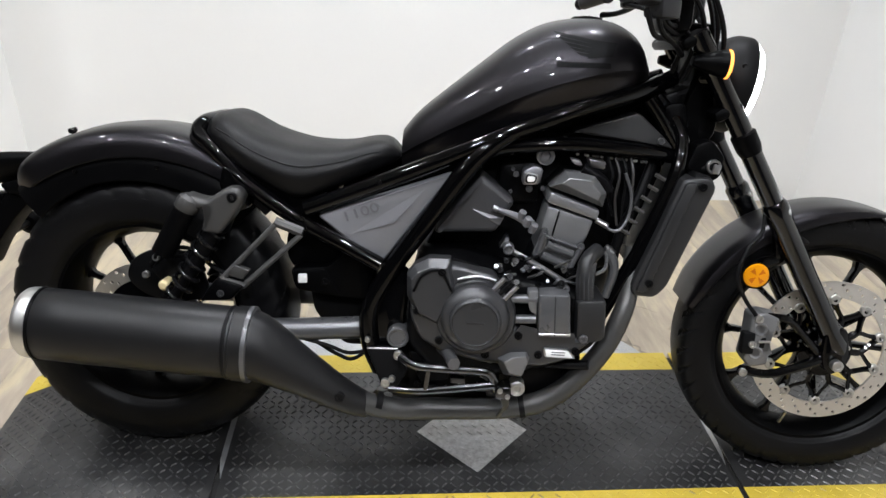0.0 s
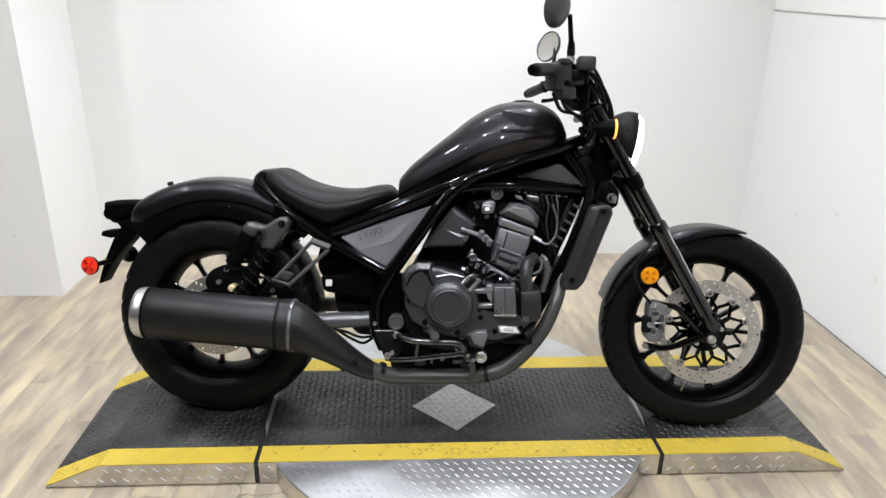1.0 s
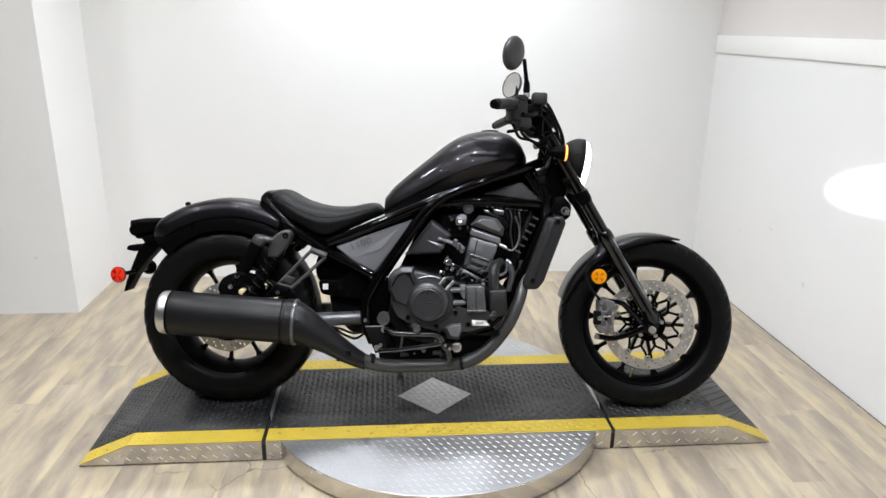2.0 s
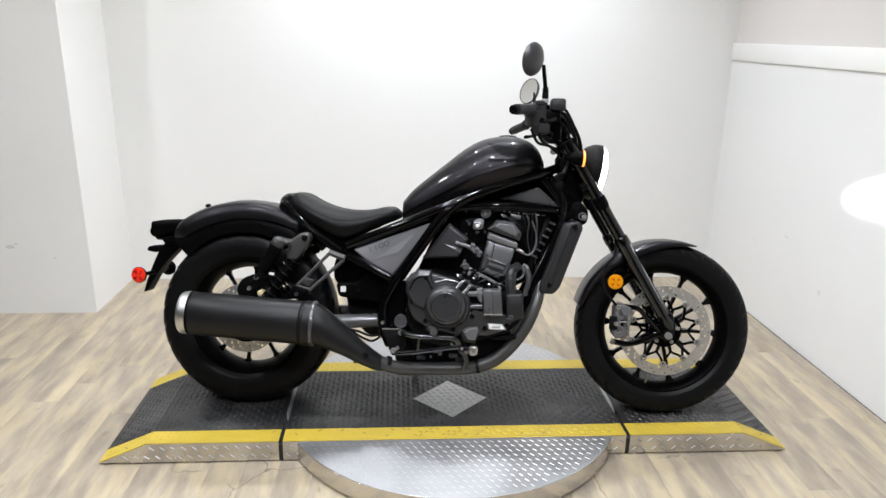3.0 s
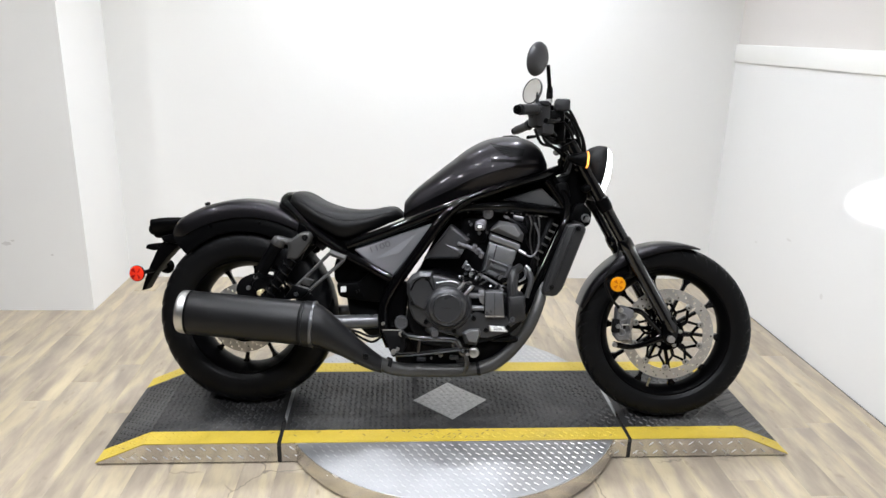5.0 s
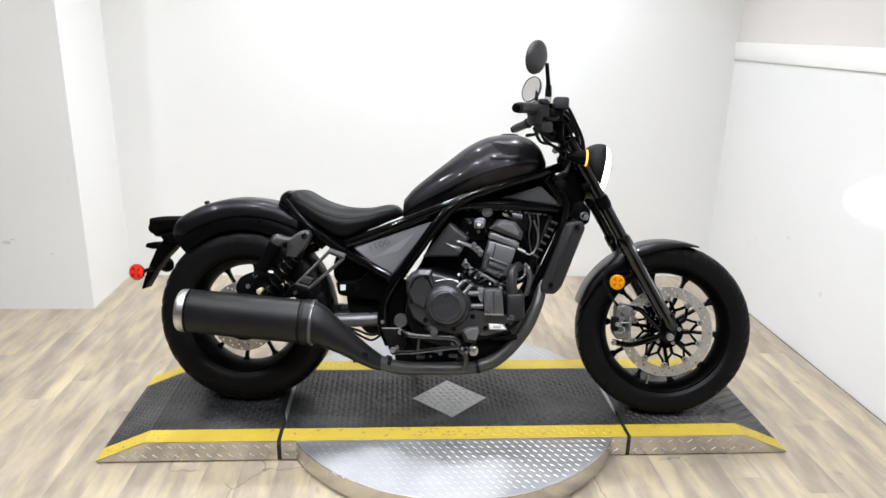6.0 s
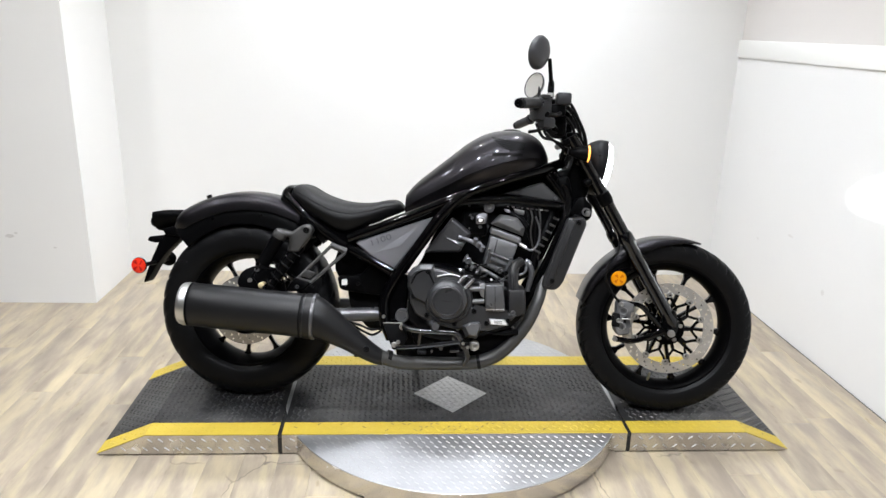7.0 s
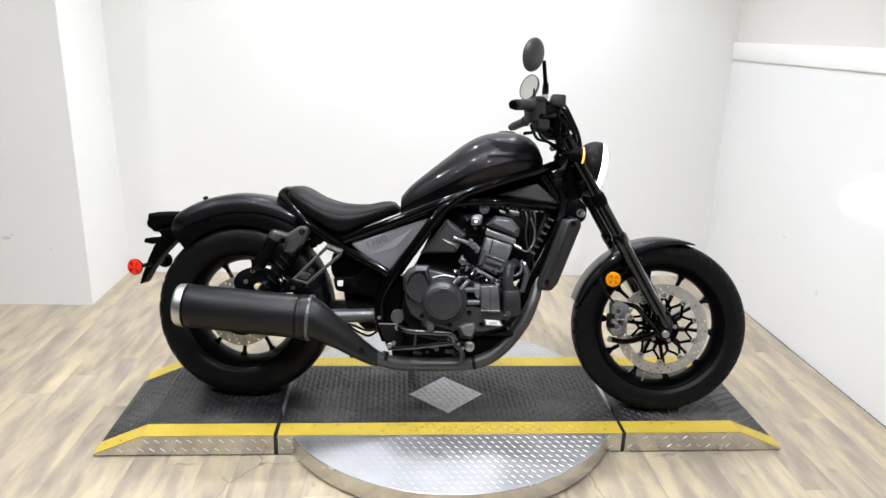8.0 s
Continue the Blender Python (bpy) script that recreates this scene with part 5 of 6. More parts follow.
def can(prof, n=44):
    """A slightly oval turned piece along the muffler's axis; prof is (metres from its rear rim, radius)."""
    side = ax.cross(Vector((0, 0, 1))).normalized()
    up = side.cross(ax).normalized()
    secs = [[A + ax * a + (side * math.cos(t) * r * 0.90 + up * math.sin(t) * r) for t in (2 * math.pi * k / n for k in range(n))] for a, r in prof]
    return add_loft(blank(), secs)


part("muffler", can([(0.0, 0.0725), (0.003, 0.0745), (0.09, 0.0755), (0.24, 0.0757), (0.395, 0.0757), (0.398, 0.074)]), MUFFLER, exhaust, "matte dark grey muffler can")
part("muffler_band", can([(0.398, 0.0745), (0.400, 0.0785), (0.432, 0.0785), (0.434, 0.0755)]), MUFFLER, exhaust, "dark grey joining band")
part("band_lip", can([(0.424, 0.0780), (0.426, 0.0800), (0.434, 0.0800), (0.436, 0.0765)]), ENGINE, exhaust, "lighter grey lip of the joining band")
part("band_edge", can([(0.385, 0.0757), (0.387, 0.0775), (0.391, 0.0775), (0.393, 0.0757)]), MATTE, exhaust)
tip = can([(-0.024, 0.030), (-0.028, 0.036), (-0.032, 0.060), (-0.031, 0.067), (-0.026, 0.0715), (-0.018, 0.0735), (0.000, 0.0755), (0.004, 0.070)])
part("end_cap", tip, CHROME, exhaust, "polished steel muffler end cap")
part("cap_seam", can([(0.001, 0.0750), (0.002, 0.0768), (0.007, 0.0768), (0.008, 0.0750)]), ENGINE_DARK, exhaust, "black seam between can and end cap")
part("tail_pipe", can([(-0.046, 0.019), (-0.046, 0.022), (-0.020, 0.022), (-0.020, 0.019)]), MATTE, exhaust)


def cone():
    secs, n = [], 36
    rows = [(0.287, 0.247, 0.335, 0.0745, 0.067), (0.310, 0.246, 0.326, 0.0725, 0.065), (0.332, 0.244, 0.314, 0.069, 0.062), (0.382, 0.239, 0.282, 0.0555, 0.052), (0.42, 0.232, 0.2545, 0.048, 0.045), (0.453, 0.226, 0.231, 0.0415, 0.040), (0.49, 0.216, 0.207, 0.0345, 0.034), (0.52, 0.208, 0.192, 0.0275, 0.028)]
    for x, l, z, h, w in rows:
        secs.append([(x, -l + math.cos(t) * w, z + math.sin(t) * h) for t in (2 * math.pi * k / n for k in range(n))])
    return add_loft(blank(), secs)


part("muffler_cone", cone(), MUFFLER, exhaust, "matte dark grey tapered heat shield")
bolt((0.468, 0.258, 0.232), 0.011, exhaust, MATTE, 0.004)
bolt((0.430, 0.232, 0.205), 0.008, exhaust, MATTE, 0.006, (0, 0, -1))

# radiator
rad = add_prism(blank(), rounded([(1.146, 0.706), (1.200, 0.712), (1.214, 0.690), (1.140, 0.476), (1.118, 0.450), (1.072, 0.452), (1.066, 0.472)], 0.012), 0.07, 0.158, 0.008, 3)
radiator = part("radiator_shroud", rad, COVER_DARK, bike, "dark grey plastic radiator shroud")
part("shroud_step", add_prism(blank(), rounded([(1.150, 0.698), (1.176, 0.700), (1.098, 0.462), (1.074, 0.464)], 0.008), 0.156, 0.164, 0.005), COVER_DARK, radiator)
core = add_box(blank(), (-0.018, -0.15, -0.13), (0.018, 0.15, 0.13), 0.003, Matrix.Translation((1.150, 0, 0.590)) @ pose(0, 0, 0, 0, 17, 0))
part("radiator_core", core, MATTE, radiator, "black radiator core")
for X, Z in ((1.183, 0.692), (1.100, 0.484)):
    bolt((X, 0.164, Z), 0.0085, radiator, ENGINE_DARK, 0.004)
part("filler_bracket", add_prism(blank(), rounded([(1.158, 0.722), (1.176, 0.772), (1.206, 0.782), (1.236, 0.748), (1.232, 0.706), (1.206, 0.690)], 0.010), 0.06, 0.116, 0.005), PLASTIC, bike, "black bracket behind the radiator filler")
filler = part("filler_ring", add_lathe(blank(), [(-0.006, 0.0150), (0.006, 0.0150), (0.008, 0.0135), (0.008, 0.0100), (0.003, 0.0090), (0.003, 0.0)], (1.213, 0.118, 0.728), (0, -1, 0), 24), ALU, bike, "silver filler ring")
part("filler_core", add_lathe(blank(), [(0.001, 0.0085), (0.0065, 0.0075), (0.007, 0.0)], (1.213, 0.118, 0.728), (0, -1, 0), 16), MATTE, filler, "dark filler middle")
part("filler_tag", add_prism(blank(), rounded([(1.208, 0.716), (1.224, 0.713), (1.226, 0.732), (1.212, 0.735)], 0.003), 0.11, 0.128, 0.002), ALU, bike, "small silver clip beside the filler")
part("filler_neck", add_tube(blank(), [(1.165, 0.09, 0.715), (1.205, 0.11, 0.722), (1.222, 0.115, 0.735)], 0.013, 12), PLASTIC, bike, "black radiator filler neck")

# fork
def fork_point(s):
    return Vector((1.148 + 0.388 * s, 0, 0.990 - 0.638 * s))


UP, DOWN = fork_point(0), fork_point(1)
fork_axis = (DOWN - UP).normalized()
for side in (1, -1):
    l = 0.108 * side
    o = (UP.x, l, UP.z)
    L = (DOWN - UP).length
    leg = add_lathe(blank(), [(L * 0.52, 0.0), (L * 0.52, 0.023), (L * 0.53, 0.0270), (L * 0.57, 0.0275), (L * 0.58, 0.0255), (L * 0.66, 0.0250), (L * 0.70, 0.0243), (L * 0.94, 0.0243), (L * 1.0, 0.0275), (L * 1.03, 0.022), (L * 1.035, 0.0)], o, tuple(fork_axis), 28)
    lower = part("fork_leg", leg, FORK_BLACK, bike, "gloss black telescopic fork leg")
    part("upper_tube", add_lathe(blank(), [(0, 0.0), (0, 0.0214), (L * 0.55, 0.0214), (L * 0.55, 0.0)], o, tuple(fork_axis), 24), FORK_BLACK, lower)
    part("collar", add_lathe(blank(), [(L * 0.30, 0.022), (L * 0.305, 0.0258), (L * 0.345, 0.0258), (L * 0.36, 0.023), (L * 0.365, 0.022)], o, tuple(fork_axis), 24), PLASTIC, lower, "black rubber collar")
    lug = add_prism(blank(), rounded([(1.500, 0.385), (1.548, 0.395), (1.562, 0.335), (1.552, 0.292), (1.522, 0.285), (1.505, 0.315)], 0.014), 0.088 * side, 0.130 * side, 0.006)
    part("axle_lug", lug, FRAME_BLACK, lower)
    bolt((1.532, 0.137 * side, 0.312), 0.0125, lower, STEEL, 0.010, (0, -side, 0), "axle_nut")
part("axle", add_tube(blank(), [(1.53, -0.13, 0.312), (1.53, 0.13, 0.312)], 0.009, 12), STEEL, bike)
for s, z0 in ((0.02, 0.024), (0.235, 0.026)):
    c = fork_point(s)
    yoke = add_box(blank(), (-0.030, -0.126, -z0 / 2), (0.030, 0.126, z0 / 2), 0.010, Matrix.Translation((c.x - 0.012, 0, c.z)) @ Matrix.Rotation(radians(-30), 4, "Y"))
    part("triple_clamp", yoke, PLASTIC, bike, "black fork clamp")

# headlight, lit
c = Vector((1.225, 0, 0.897))
axis_h = (0.985, 0, -0.17)
shell = [(-0.040, 0.0), (-0.038, 0.024), (-0.028, 0.054), (-0.005, 0.083), (0.016, 0.096), (0.028, 0.1005), (0.050, 0.1020), (0.054, 0.1005), (0.054, 0.0955), (0.046, 0.0945)]
head_lamp = part("headlight", add_lathe(blank(), shell, (c.x, 0, c.z), axis_h, 48), MATTE, bike, "round matte black headlight, lit")
part("headlight_lens", add_lathe(blank(), [(0.046, 0.0945), (0.062, 0.0942), (0.071, 0.087), (0.079, 0.065), (0.084, 0.032), (0.085, 0.0)], (c.x, 0, c.z), axis_h, 40), HEADLAMP, head_lamp, "glowing white headlight lens")
beam = bpy.data.lights.new("headlight_beam", "SPOT")
beam.energy, beam.spot_size, beam.spot_blend, beam.shadow_soft_size, beam.color = 330.0, radians(44), 0.40, 0.03, (0.93, 0.97, 1.0)
beam_ob = new("headlight_beam", beam)
beam_ob.matrix_world = BIKE @ look((1.359, 0, 0.893), (2.345, 0.04, 0.825)) @ Matrix.Diagonal((1.0, 0.2, 1.0, 1.0))
bolt((1.256, 0.090, 0.930), 0.005, head_lamp, ENGINE_DARK, 0.002)
part("headlight_bracket", add_tube(blank(), [(1.18, 0.06, 0.90), (1.225, 0.088, 0.90)], 0.012, 10), FRAME_BLACK, bike)
for side in (1, -1):
    pod = add_lathe(blank(), [(-0.062, 0.0), (-0.060, 0.009), (-0.040, 0.016), (-0.010, 0.025), (0.004, 0.0285), (0.006, 0.0275)], (1.198, 0.128 * side, 0.932), (1, 0, -0.05), 28)
    ind = part("front_indicator", pod, PLASTIC, bike, "black cone-shaped front indicator, lit amber")
    part("indicator_lens", add_lathe(blank(), [(0.006, 0.0280), (0.0115, 0.0285), (0.014, 0.022), (0.015, 0.0)], (1.198, 0.128 * side, 0.932), (1, 0, -0.05), 28), AMBER_LIT, ind, "glowing amber indicator lens")
    part("stalk", add_tube(blank(), [(1.155, 0.10 * side, 0.930), (1.166, 0.12 * side, 0.932)], 0.008, 10), PLASTIC, ind)
    if side < 0:
        continue
    amb = add_lathe(blank(), [(-0.006, 0.026), (0.004, 0.0275), (0.0075, 0.025), (0.0095, 0.018), (0.0085, 0.009), (0.0105, 0.0)], (1.345, 0.097 * side, 0.495), (-0.05, -side, 0), 32)
    reflector = part("fork_reflector", amb, AMBER, bike, "round amber side reflector")
    part("reflector_cup", add_lathe(blank(), [(-0.012, 0.0), (-0.010, 0.024), (0.0, 0.0295), (0.005, 0.0300), (0.005, 0.0275), (0.001, 0.0270)], (1.345, 0.097 * side, 0.495), (-0.05, -side, 0), 32), PLASTIC, reflector, "black reflector cup")
    prisms((1.345, 0.495), 0.020, 0.1075, side, AMBER_DEEP, reflector)
    part("reflector_bracket", add_prism(blank(), rounded([(1.330, 0.512), (1.352, 0.535), (1.402, 0.545), (1.405, 0.525), (1.360, 0.502)], 0.008), 0.080 * side, 0.090 * side, 0.003), FRAME_BLACK, reflector)

# front brake: caliper, hose
for side in (1,):
    cal = add_prism(blank(), rounded([(1.340, 0.412), (1.362, 0.420), (1.400, 0.412), (1.400, 0.392), (1.382, 0.386), (1.378, 0.330), (1.390, 0.322), (1.388, 0.300), (1.350, 0.292), (1.335, 0.312), (1.340, 0.360)], 0.006), 0.082 * side, 0.132 * side, 0.008, 3)
    add_lathe(cal, [(-0.02, 0.016), (0.002, 0.016), (0.004, 0.013), (0.002, 0.009), (0.002, 0.0)], (1.361, 0.130 * side, 0.383), (0, -1, 0), 20)
    add_lathe(cal, [(-0.02, 0.016), (0.002, 0.016), (0.004, 0.013), (0.002, 0.009), (0.002, 0.0)], (1.358, 0.130 * side, 0.328), (0, -1, 0), 20)
    caliper = part("brake_caliper", cal, HEAD_GREY, bike, "dark grey radial brake caliper")
    part("caliper_arm", add_tube(blank(), [(1.335, 0.118 * side, 0.282), (1.40, 0.120 * side, 0.275), (1.47, 0.118 * side, 0.298), (1.52, 0.112 * side, 0.318)], [0.010, 0.010, 0.011, 0.013], 10), FRAME_BLACK, caliper, "black caliper bracket")
    part("caliper_arm", add_tube(blank(), [(1.36, 0.120 * side, 0.410), (1.42, 0.122 * side, 0.405), (1.455, 0.118 * side, 0.375), (1.50, 0.112 * side, 0.330)], [0.008, 0.009, 0.009, 0.010], 10), FRAME_BLACK, caliper)
    for X, Z in ((1.352, 0.408), (1.336, 0.283)):
        bolt((X, 0.135 * side, Z), 0.009, caliper, STEEL, 0.004, (0, -side, 0))
    bolt((1.345, 0.138 * side, 0.350), 0.008, caliper, STEEL, 0.004, (0, -side, 0))
    part("pad_opening", add_prism(blank(), rounded([(1.364, 0.362), (1.376, 0.366), (1.374, 0.340), (1.363, 0.340)], 0.003), 0.125 * side, 0.1335 * side, 0.002), MATTE, caliper, "dark opening over the brake pads")
    part("pad_pin", add_tube(blank(), [(1.358, 0.136 * side, 0.356), (1.384, 0.136 * side, 0.357)], 0.003, 8), STEEL, caliper, "silver pad pin")
    part("bleed_block", add_box(blank(), (1.325, -0.125 * side - 0.012, 0.325), (1.352, -0.125 * side + 0.012, 0.375), 0.005), MATTE, caliper)
    part("brake_hose", add_tube(blank(), [(1.345, 0.132 * side, 0.415), (1.312, 0.138 * side, 0.455), (1.290, 0.140 * side, 0.505), (1.305, 0.132 * side, 0.56), (1.335, 0.118 * side, 0.60), (1.33, 0.10 * side, 0.68), (1.28, 0.08 * side, 0.76)], 0.0045, 8), MATTE, caliper, "black brake hose")

# handlebar and controls
bar = add_tube(blank(), [(0.985, -0.362, 1.066), (1.03, -0.27, 1.082), (1.075, -0.17, 1.100), (1.135, -0.06, 1.085), (1.14, 0.0, 1.080), (1.135, 0.06, 1.085), (1.075, 0.17, 1.100), (1.005, 0.28, 1.082), (0.945, 0.385, 1.066)], 0.0125, 14)
handlebar = part("handlebar", bar, FRAME_BLACK, bike, "black handlebar with grips, levers and mirrors")
part("riser", add_box(blank(), (1.12, -0.05, 0.985), (1.16, 0.05, 1.075), 0.010), FRAME_BLACK, handlebar)
for side in (1, -1):
    g0 = Vector((1.012, 0.265, 1.084)) if side > 0 else Vector((1.034, -0.262, 1.084))
    g1 = Vector((0.948, 0.380, 1.068)) if side > 0 else Vector((0.988, -0.357, 1.068))
    d = (g1 - g0).normalized()
    ln = (g1 - g0).length
    prof = [(0, 0.0), (0, 0.019), (0.006, 0.021), (0.010, 0.017)]
    for k in range(10):
        a = 0.014 + (ln - 0.026) * k / 9
        prof += [(a, 0.0165), (a + 0.004, 0.0174)]
    prof += [(ln - 0.004, 0.0175), (ln, 0.016), (ln, 0.0)]
    part("grip", add_lathe(blank(), prof, tuple(g0), (d.x, -d.y, d.z), 20), SWITCHGEAR, handlebar, "black rubber grip")
    part("bar_end", add_lathe(blank(), [(ln, 0.013), (ln + 0.018, 0.0145), (ln + 0.020, 0.012), (ln + 0.020, 0.006), (ln + 0.014, 0.005), (ln + 0.014, 0.0)], tuple(g0), (d.x, -d.y, d.z), 18), PLASTIC, handlebar, "black bar-end weight")
    sw = blank()
    if side > 0:
        add_box(sw, (-0.034, -0.030, -0.052), (0.026, 0.030, 0.026), 0.014, Matrix.Translation((1.028, -0.228 * side, 1.080)) @ pose(0, 0, 0, 0, 0, 30 * side))
        add_box(sw, (-0.042, -0.012, -0.020), (-0.028, 0.014, 0.004), 0.004, Matrix.Translation((1.028, -0.228 * side, 1.080)) @ pose(0, 0, 0, 0, 0, 30 * side))
        add_box(sw, (-0.020, -0.036, 0.020), (0.012, -0.010, 0.034), 0.005, Matrix.Translation((1.028, -0.228 * side, 1.080)) @ pose(0, 0, 0, 0, 0, 30 * side))
    else:
        add_box(sw, (-0.018, -0.024, -0.026), (0.022, 0.024, 0.022), 0.010, Matrix.Translation((1.070, -0.205 * side, 1.086)) @ pose(0, 0, 0, 0, 0, 30 * side))
    box = part("switch_box", sw, SWITCHGEAR, handlebar, "black handlebar switch box")
    if side > 0:
        part("switch_lower", add_box(blank(), (-0.020, -0.026, -0.075), (0.028, 0.026, -0.038), 0.008, Matrix.Translation((1.040, -0.228 * side, 1.080)) @ pose(0, 0, 0, 0, 0, 30 * side)), SWITCHGEAR, box)
    if side > 0:
        mc = add_box(blank(), (1.075, -0.215 * side - 0.030, 1.085), (1.125, -0.215 * side + 0.030, 1.125), 0.008)
        part("master_cylinder", mc, SWITCHGEAR, handlebar, "black brake fluid reservoir")
    part("lever_perch", add_box(blank(), (1.055, -0.21 * side - 0.018, 1.05), (1.11, -0.21 * side + 0.018, 1.088), 0.008), PLASTIC, handlebar)
    part("lever", add_tube(blank(), [(1.090, 0.215 * side, 1.058), (1.082, 0.26 * side, 1.050), (1.062, 0.305 * side, 1.042), (1.035, 0.340 * side, 1.040)], [0.010, 0.009, 0.008, 0.0095], 12, flat=0.75), PLASTIC, handlebar, "black lever")
    m0, m1 = (1.055, 0.225 * side, 1.105), (1.040 + (0.0 if side > 0 else 0.025), 0.290 * side, 1.222)
    stem = part("mirror_stem", add_tube(blank(), [m0, (1.056, 0.230 * side, 1.140), m1], [0.0085, 0.0075, 0.0065], 12), PLASTIC, handlebar, "black mirror stem")
    part("stem_boot", add_lathe(blank(), [(0.0, 0.0095), (0.006, 0.0115), (0.034, 0.0100), (0.040, 0.0070)], (1.0555, 0.228 * side, 1.124), (0.0, -0.05 * side, 1), 14), MATTE, handlebar, "black rubber stem boot")
    part("stem_nut", add_lathe(blank(), [(0, 0.012), (0.012, 0.012), (0.016, 0.008)], (1.055, 0.225 * side, 1.11), (0, 0, 1), 6), STEEL, handlebar, "silver lock nut")
    tilt = Matrix.Translation((1.004 if side > 0 else 1.045, -0.310 * side, 1.238 if side > 0 else 1.224)) @ pose(0, 0, 0, 0, 0, -38 * side) @ pose(0, 0, 0, 0, 12, 0)
    shell_m = add_lathe(blank(), [(-0.024, 0.0), (-0.023, 0.016), (-0.017, 0.036), (-0.006, 0.051), (0.002, 0.0545), (0.006, 0.0535), (0.006, 0.0505), (0.003, 0.050)], (0, 0, 0), (-1, 0, 0), 40)
    bmesh.ops.transform(shell_m, matrix=tilt, verts=shell_m.verts[:])
    mirror = part("mirror", shell_m, AIRBOX, handlebar, "round black rear-view mirror")
    glass = add_lathe(blank(), [(0.0035, 0.0505), (0.0045, 0.050), (0.0045, 0.0)], (0, 0, 0), (-1, 0, 0), 40)
    bmesh.ops.transform(glass, matrix=tilt, verts=glass.verts[:])
    gl = part("mirror_glass", glass, mirror_glass, handlebar, "round mirror glass")
meter = add_lathe(blank(), [(-0.02, 0.0), (-0.018, 0.032), (0.0, 0.046), (0.016, 0.048), (0.020, 0.044), (0.018, 0.0)], (1.150, 0.0, 1.030), (-0.62, 0, 0.78), 36)
part("speedometer", meter, PLASTIC, bike, "round black speedometer")
CABLES = [
    [(1.09, 0.20, 1.105), (1.13, 0.16, 1.10), (1.17, 0.11, 1.05), (1.20, 0.07, 0.98), (1.18, 0.05, 0.90)],
    [(1.08, 0.19, 1.085), (1.13, 0.15, 1.08), (1.175, 0.10, 1.02), (1.19, 0.07, 0.95), (1.16, 0.06, 0.88)],
    [(1.07, 0.20, 1.07), (1.11, 0.16, 1.06), (1.15, 0.12, 1.02), (1.165, 0.09, 0.96), (1.14, 0.06, 0.89)],
    [(1.05, 0.21, 1.04), (1.09, 0.16, 1.01), (1.125, 0.10, 0.975), (1.12, 0.06, 0.91)],
    [(1.04, 0.22, 1.03), (1.07, 0.18, 1.00), (1.11, 0.13, 0.995), (1.15, 0.08, 0.96), (1.13, 0.05, 0.88)],
    [(1.03, 0.225, 1.035), (1.05, 0.20, 1.005), (1.09, 0.15, 0.985), (1.13, 0.10, 0.99)],
    [(1.06, -0.20, 1.06), (1.11, -0.14, 1.04), (1.16, -0.08, 0.99), (1.16, -0.04, 0.91)],
    [(1.08, -0.20, 1.10), (1.14, -0.14, 1.10), (1.20, -0.06, 1.02), (1.20, -0.04, 0.94)],
    [(1.03, 0.245, 1.02), (1.05, 0.215, 0.985), (1.09, 0.16, 0.965), (1.125, 0.10, 0.945)],
    [(1.01, 0.250, 1.02), (1.035, 0.225, 0.978), (1.075, 0.17, 0.972), (1.12, 0.11, 0.96)],
    [(1.10, 0.19, 1.10), (1.155, 0.15, 1.06), (1.195, 0.12, 0.99), (1.205, 0.10, 0.92)],
]
for pts in CABLES:
    part("control_cable", add_tube(blank(), pts, 0.0052, 8), MATTE, handlebar, "black control cable")
part("wiring_box", add_box(blank(), (1.065, -0.16, 0.985), (1.125, -0.05, 1.06), 0.018), PLASTIC, handlebar, "black wiring junction")
part("cable_guide", add_box(blank(), (1.135, -0.075, 0.955), (1.19, -0.03, 1.01), 0.010), PLASTIC, bike)
part("steering_cover", add_prism(blank(), rounded([(1.105, 0.74), (1.105, 0.865), (1.160, 0.885), (1.166, 0.965), (1.195, 0.965), (1.212, 0.90), (1.228, 0.80), (1.195, 0.72)], 0.012), -0.085, 0.07, 0.012), PLASTIC, bike, "black steering head cover")
part("ignition_cover", add_box(blank(), (1.160, -0.055, 0.885), (1.20, 0.055, 0.985), 0.012), PLASTIC, bike, "black steering head cover")
part("horn", add_prism(blank(), rounded([(1.105, 0.845), (1.150, 0.855), (1.165, 0.80), (1.150, 0.765), (1.12, 0.80)], 0.015), 0.03, 0.085, 0.008), PLASTIC, bike, "black plastic head tube trim")

